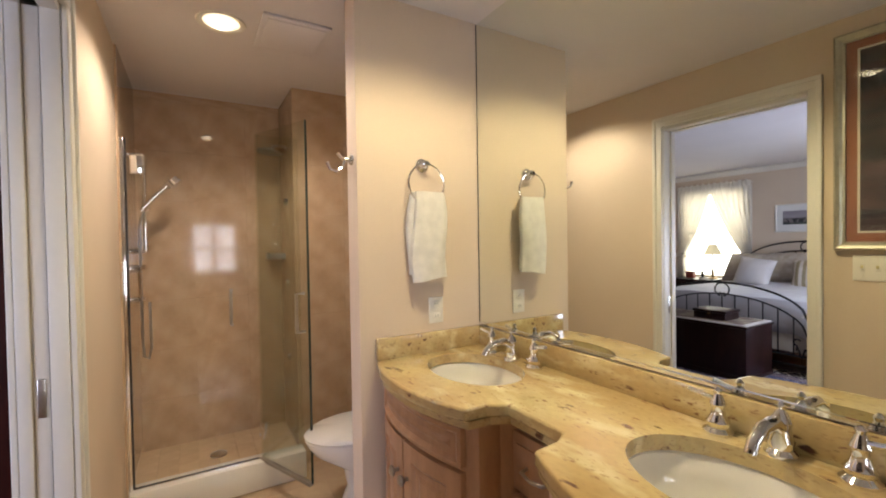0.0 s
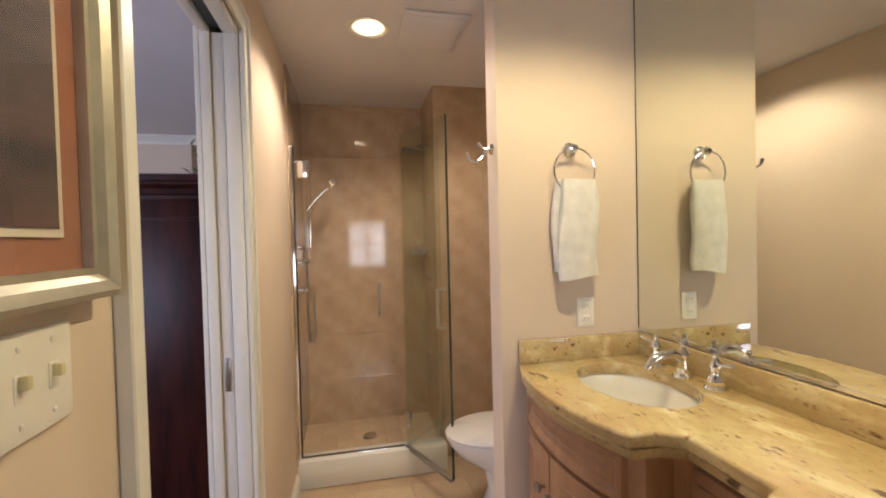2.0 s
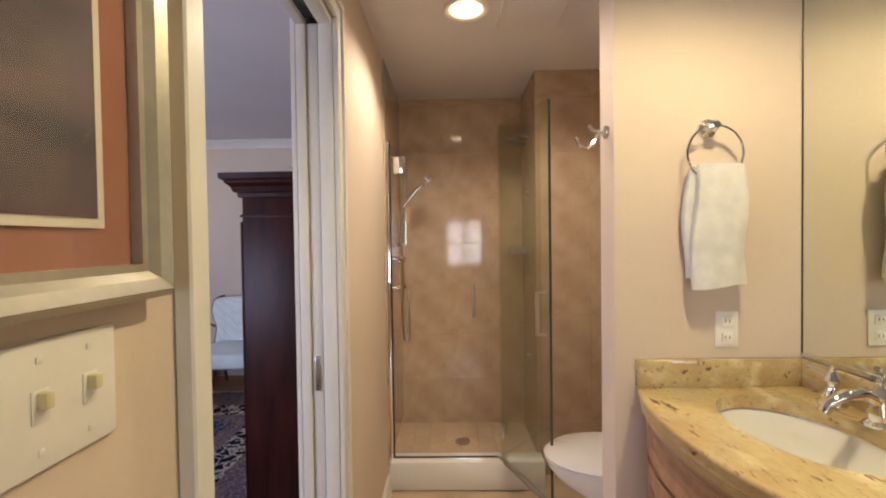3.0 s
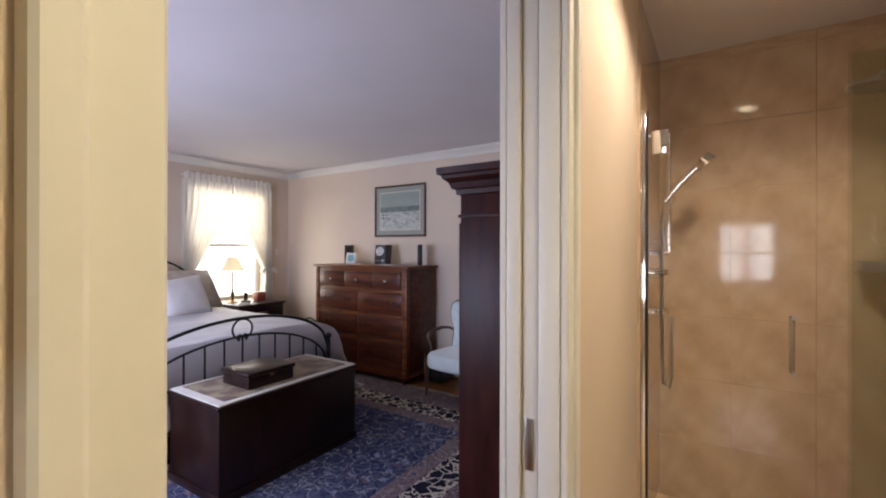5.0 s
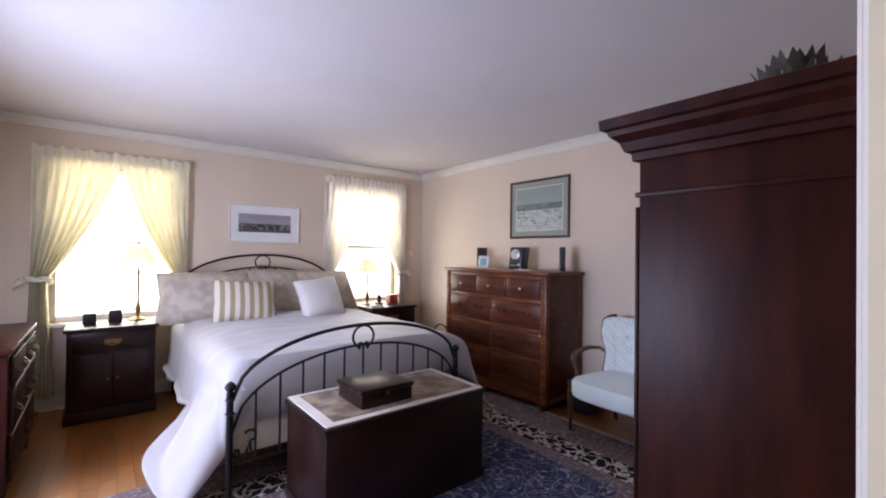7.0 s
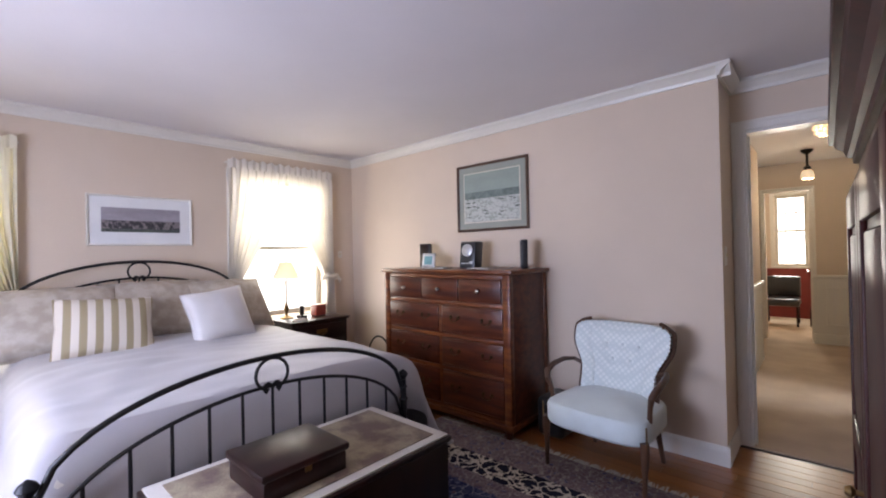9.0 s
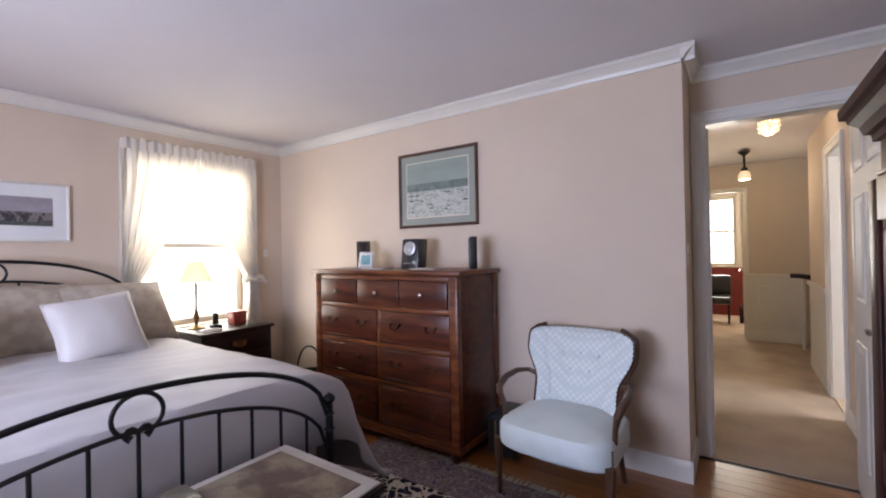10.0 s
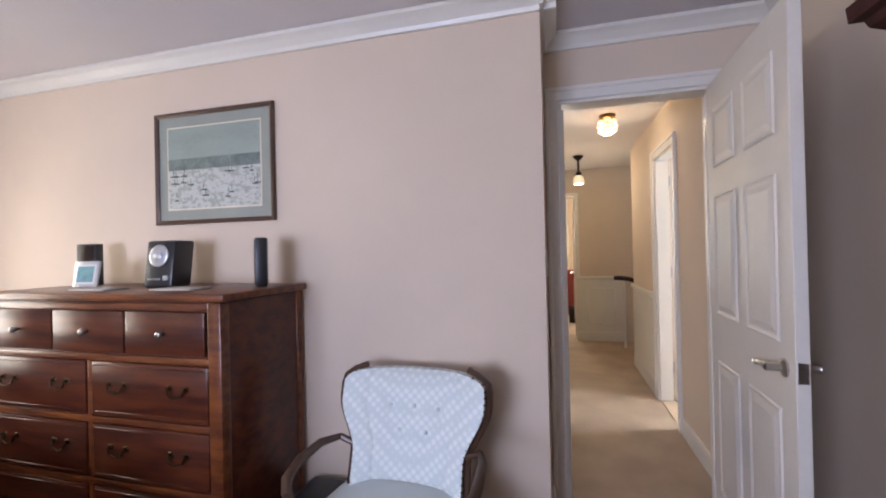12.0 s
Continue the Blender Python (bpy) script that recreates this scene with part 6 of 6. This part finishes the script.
# low dresser at the south side
lo = thing("low_dresser", -3.56, 0.62, 0, "dark mahogany low dresser with moulded drawers", "dresser")
boxes("case", ARMOIREWOOD, [(-0.48, 0.48, -0.28, 0.27, 0.12, 0.79)], lo, 0.006)
boxes("top", ARMOIREWOOD, [(-0.50, 0.50, -0.29, 0.29, 0.791, 0.82)], lo, 0.008)
for z0, z1 in ((0.62, 0.77), (0.40, 0.60), (0.15, 0.38)):
    boxes("drawer", ARMOIREWOOD, [(-0.44, -0.005, 0.271, 0.288, z0, z1), (0.005, 0.44, 0.271, 0.288, z0, z1)], lo, 0.005)
    bm = bmesh.new()
    for x in (-0.33, -0.11, 0.11, 0.33):
        tube(bm, [(x - 0.035, 0.287, (z0 + z1) / 2), (x - 0.03, 0.31, (z0 + z1) / 2 - 0.02), (x + 0.03, 0.31, (z0 + z1) / 2 - 0.02), (x + 0.035, 0.287, (z0 + z1) / 2)], 0.004, 6)
    solid("pull", bm, BRONZE, lo, True)
bm = bmesh.new()
for sx in (-1, 1):
    for sy in (-0.24, 0.24):
        tube(bm, [(sx * 0.45, sy, 0.0), (sx * 0.45, sy, 0.13)], [0.018, 0.032], 8)
solid("leg", bm, ARMOIREWOOD, lo, True)
tp = thing("silver_teapot", -3.62, 0.66, 0.82, "small silver teapot on the dresser", "teapot")
bm = bmesh.new()
lathe(bm, [(0.04, 0), (0.05, 0.01), (0.075, 0.05), (0.07, 0.085), (0.045, 0.105), (0.03, 0.112), (0.008, 0.125), (0.010, 0.135), (0.003, 0.142)], n=20)
tube(bm, [(0.06, 0, 0.05), (0.10, 0, 0.07), (0.12, 0, 0.105)], [0.016, 0.011, 0.008], 8)
tube(bm, [(-0.06, 0, 0.09), (-0.11, 0, 0.09), (-0.11, 0, 0.05), (-0.065, 0, 0.035)], 0.007, 8)
solid("pot", bm, CHROME, tp, True)

# rug
rug = thing("persian_rug", -1.85, 2.50, 0.0, "blue and cream patterned oriental rug with fringe on oak floor", "rug")
RX, RY = 1.13, 1.61
boxes("pale_border", RUGEDGE, [(-RX, RX, -RY, RY, 0.0, 0.009)], rug, 0.003)
boxes("dark_band", RUGBAND, [(-RX + 0.30, RX - 0.30, -RY + 0.30, RY - 0.30, 0.0092, 0.0102)], rug)
boxes("inner_guard", RUGEDGE, [(-RX + 0.50, RX - 0.50, -RY + 0.50, RY - 0.50, 0.0104, 0.0112)], rug)
boxes("field", RUGFIELD, [(-RX + 0.62, RX - 0.62, -RY + 0.62, RY - 0.62, 0.0114, 0.0122)], rug)
bm = bmesh.new()
rnd = random.Random(2)
for s in (-1, 1):
    k = -RX
    while k < RX:
        a = rnd.uniform(-0.012, 0.012)
        q = s * (RY + rnd.uniform(0.04, 0.07))
        tube(bm, [(k, s * RY, 0.005), (k + a, s * (RY + 0.03), 0.006), (k + a * 2, q, 0.003)], [0.004, 0.004, 0.002], 4)
        k += 0.011
tagged(solid("fringe", bm, FRINGE, rug), kind="stuff")

# ---- hall ----
wains = structure(new("wainscot_hall_end"), "white panelled wainscot at the hall end", "wainscot")
boxes("panel_board", WHITE, [(-0.85, -0.22, 9.09, 9.119, 0.0, 0.86)], wains)
boxes("cap_rail", WHITE, [(-0.85, -0.20, 9.07, 9.118, 0.861, 0.90)], wains, 0.005)
boxes("base_rail", WHITE, [(-0.85, -0.22, 9.075, 9.0895, 0.0, 0.13)], wains, 0.004)
boxes("panel_mould", WHITE, [(-0.72, -0.34, 9.078, 9.0895, 0.24, 0.26), (-0.72, -0.34, 9.078, 9.0895, 0.72, 0.74), (-0.72, -0.70, 9.078, 9.0895, 0.26, 0.72), (-0.36, -0.34, 9.078, 9.0895, 0.26, 0.72)], wains, 0.003)
wl = structure(new("wainscot_hall_side"), "white panelled wainscot with chair rail along the hall", "wainscot")
boxes("chair_rail", WHITE, [(-1.279, -1.245, 5.3, 7.749, 0.86, 0.90), (-0.335, -0.301, 6.83, 7.89, 0.86, 0.90)], wl, 0.005)
boxes("panel_board", WHITE, [(-1.2795, -1.268, 5.3, 7.749, 0.116, 0.859), (-0.312, -0.3005, 6.83, 7.89, 0.116, 0.859)], wl)
rail = thing("stair_handrail", -0.28, 8.75, 0.89, "dark wooden handrail end at the stair", "handrail")
bm = bmesh.new()
tube(bm, [(-0.12, 0.0, 0.01), (-0.05, -0.01, 0.012), (0.05, -0.03, 0.0), (0.12, -0.06, -0.02), (0.5, -0.2, -0.25)], [0.028, 0.030, 0.030, 0.030, 0.03], 10)
solid("rail", bm, DARKWOOD, rail, True)
bm = bmesh.new()
tube(bm, [(0.0, -0.02, -0.03), (0.0, -0.02, -0.89)], 0.016, 8)
solid("baluster", bm, WHITE, rail, True)
fx = thing("crystal_ceiling_light", -0.70, 6.47, CZ, "small lit crystal ceiling fixture in the hall", "ceiling light")
bm = bmesh.new()
lathe(bm, [(0.035, -0.05), (0.06, -0.03), (0.065, -0.003)], n=20)
solid("canopy", bm, BRASS, fx, True)
bm = bmesh.new()
for r, z, n in ((0.065, -0.06, 12), (0.068, -0.095, 12), (0.06, -0.13, 10), (0.03, -0.15, 6)):
    for k in range(n):
        bmesh.ops.create_icosphere(bm, subdivisions=1, radius=0.016, matrix=Matrix.Translation((r * math.cos(2 * math.pi * k / n + z * 50), r * math.sin(2 * math.pi * k / n + z * 50), z)))
solid("crystals", bm, CRYSTAL, fx)
fx = thing("hall_pendant", -0.85, 7.98, CZ, "dark metal pendant with a lit glass shade", "pendant lamp")
bm = bmesh.new()
lathe(bm, [(0.012, -0.06), (0.055, -0.02), (0.06, -0.003)], n=16)
tube(bm, [(0, 0, -0.05), (0, 0, -0.20)], 0.012, 8)
lathe(bm, [(0.03, -0.23), (0.035, -0.20), (0.015, -0.18)], n=14)
solid("stem", bm, IRON, fx, True)
bm = bmesh.new()
lathe(bm, [(0.055, -0.33), (0.062, -0.30), (0.05, -0.25), (0.03, -0.231)], n=14)
solid("glass_shade", bm, CRYSTAL, fx, True)
hp = thing("framed_mirror", -1.279, 6.5, 1.52, "narrow framed picture on the hall wall", "picture")
bm = bmesh.new()
frame_ring(bm, -0.22, 0.22, -0.38, 0.38, [(0, 0.002), (0, 0.022), (0.012, 0.026), (0.035, 0.016), (0.035, 0.002)])
solid("frame", bm, CHAIRWOOD, hp)
boxes("art", ART_SKY, [(0.003, 0.010, -0.19, 0.19, -0.35, 0.35)], hp)
dk = thing("study_chair", -1.25, 10.6, 0, "black upholstered chair in the study", "chair")
boxes("seat", BLACKPL, [(-0.25, 0.22, -0.25, 0.25, 0.32, 0.44)], dk, 0.03)
boxes("back", BLACKPL, [(-0.26, 0.22, 0.20, 0.28, 0.44, 0.78)], dk, 0.03)
boxes("leg", DARKWOOD, [(-0.23, -0.20, -0.22, -0.19, 0, 0.32), (0.17, 0.20, -0.22, -0.19, 0, 0.32), (-0.23, -0.20, 0.22, 0.25, 0, 0.32), (0.17, 0.20, 0.22, 0.25, 0, 0.32)], dk)
bk = thing("book_crate", -0.80, 10.7, 0, "low dark crate with books in the study", "crate")
boxes("crate", DARKWOOD, [(-0.12, 0.12, -0.15, 0.15, 0, 0.03), (-0.12, 0.12, -0.15, -0.13, 0.03, 0.26), (-0.12, 0.12, 0.13, 0.15, 0.03, 0.26)], bk)
boxes("book", TRIMCLOTH, [(-0.11 + 0.04 * k, -0.08 + 0.04 * k, -0.12, 0.12, 0.03, 0.20 + 0.02 * (k % 3)) for k in range(6)], bk)

# ---- pieces: planks and tiles ----
floor_ob = bpy.data.objects["floor_bedroom"]
PW, PL = 0.083, 1.15
bm = bmesh.new()
box(bm, 0.0, PL - 0.002, 0.0, PW - 0.0015, -0.014, 0.0, bevel=0.0012, seg=1)
plank_ob = solid("plank", bm, OAK, floor_ob)
plank_mesh = plank_ob.data
bpy.data.objects.remove(plank_ob)


def plank(x, y, sx):
    ob = new("plank", plank_mesh)
    ob.parent = floor_ob
    ob.location, ob.scale = (x, y, 0), (sx, 1, 1)


rnd = random.Random(8)
rows = int((5.035 - S) / PW)
for r in range(rows):
    y = S + r * PW
    x = W if y < N - 0.05 else -1.17
    first = rnd.uniform(0.3, 1.0)
    while x < EB - 0.01:
        ln = min(PL * first, EB - x)
        plank(x, y, ln / PL)
        x += ln
        first = rnd.uniform(0.75, 1.25)


def tile_field(parent, name, mat, w, h, t, place, rows):
    """Tiles that share one mesh, each an object under its wall or floor."""
    bm = bmesh.new()
    box(bm, 0.0, w - 0.0008, 0.0, h - 0.0008, 0.0, t, bevel=0.0006, seg=1)
    ob = solid(name, bm, mat, parent)
    me = ob.data
    bpy.data.objects.remove(ob)
    for m, sx, sy in rows:
        o = new(name, me)
        o.parent = parent
        o.matrix_basis = place @ m @ Matrix.Diagonal((sx, sy, 1, 1))


def tile_rows(width, height, w, h):
    out = []
    b = 0.0
    while b < height - 0.005:
        sy = min(h, height - b) / h
        a = 0.0
        while a < width - 0.005:
            sx = min(w, width - a) / w
            out.append((pose(a, b, 0), sx, sy))
            a += w
        b += h
    return out


TW = 0.305
tile_field(bpy.data.objects["wall_shower_back"], "tile", MARBLE, TW, TW, 0.010, pose(EW, 3.24, 0.10, 90), tile_rows(0.835, BZ - 0.10, TW, TW))
tile_field(bpy.data.objects["wall_shower_return"], "tile", MARBLE, TW, TW, 0.010, pose(0.785, 2.78, 0.0, 90), tile_rows(MX - 0.785, BZ, TW, TW))
tile_field(bpy.data.objects["wall_shower_return"], "tile", MARBLE, TW, TW, 0.010, pose(0.795, 3.228, 0.10, 90, 0, -90), tile_rows(0.448, BZ - 0.10, TW, TW))
tile_field(bpy.data.objects["wall_pocket_bath"], "tile", MARBLE, TW, TW, 0.010, pose(EW, 2.58, 0.155, 90, 0, 90), tile_rows(0.648, BZ - 0.155, TW, TW))
tile_field(bpy.data.objects["floor_bathroom"], "tile", FLOORTILE, TW, TW, 0.006, pose(EW, -1.7, -0.006), tile_rows(MX - EW, 4.23, TW, TW))
tile_field(bpy.data.objects["shower_pan"], "tile", FLOORTILE, 0.10, 0.10, 0.006, pose(EW, 2.73, 0.10), tile_rows(0.83, 0.50, 0.10, 0.10))
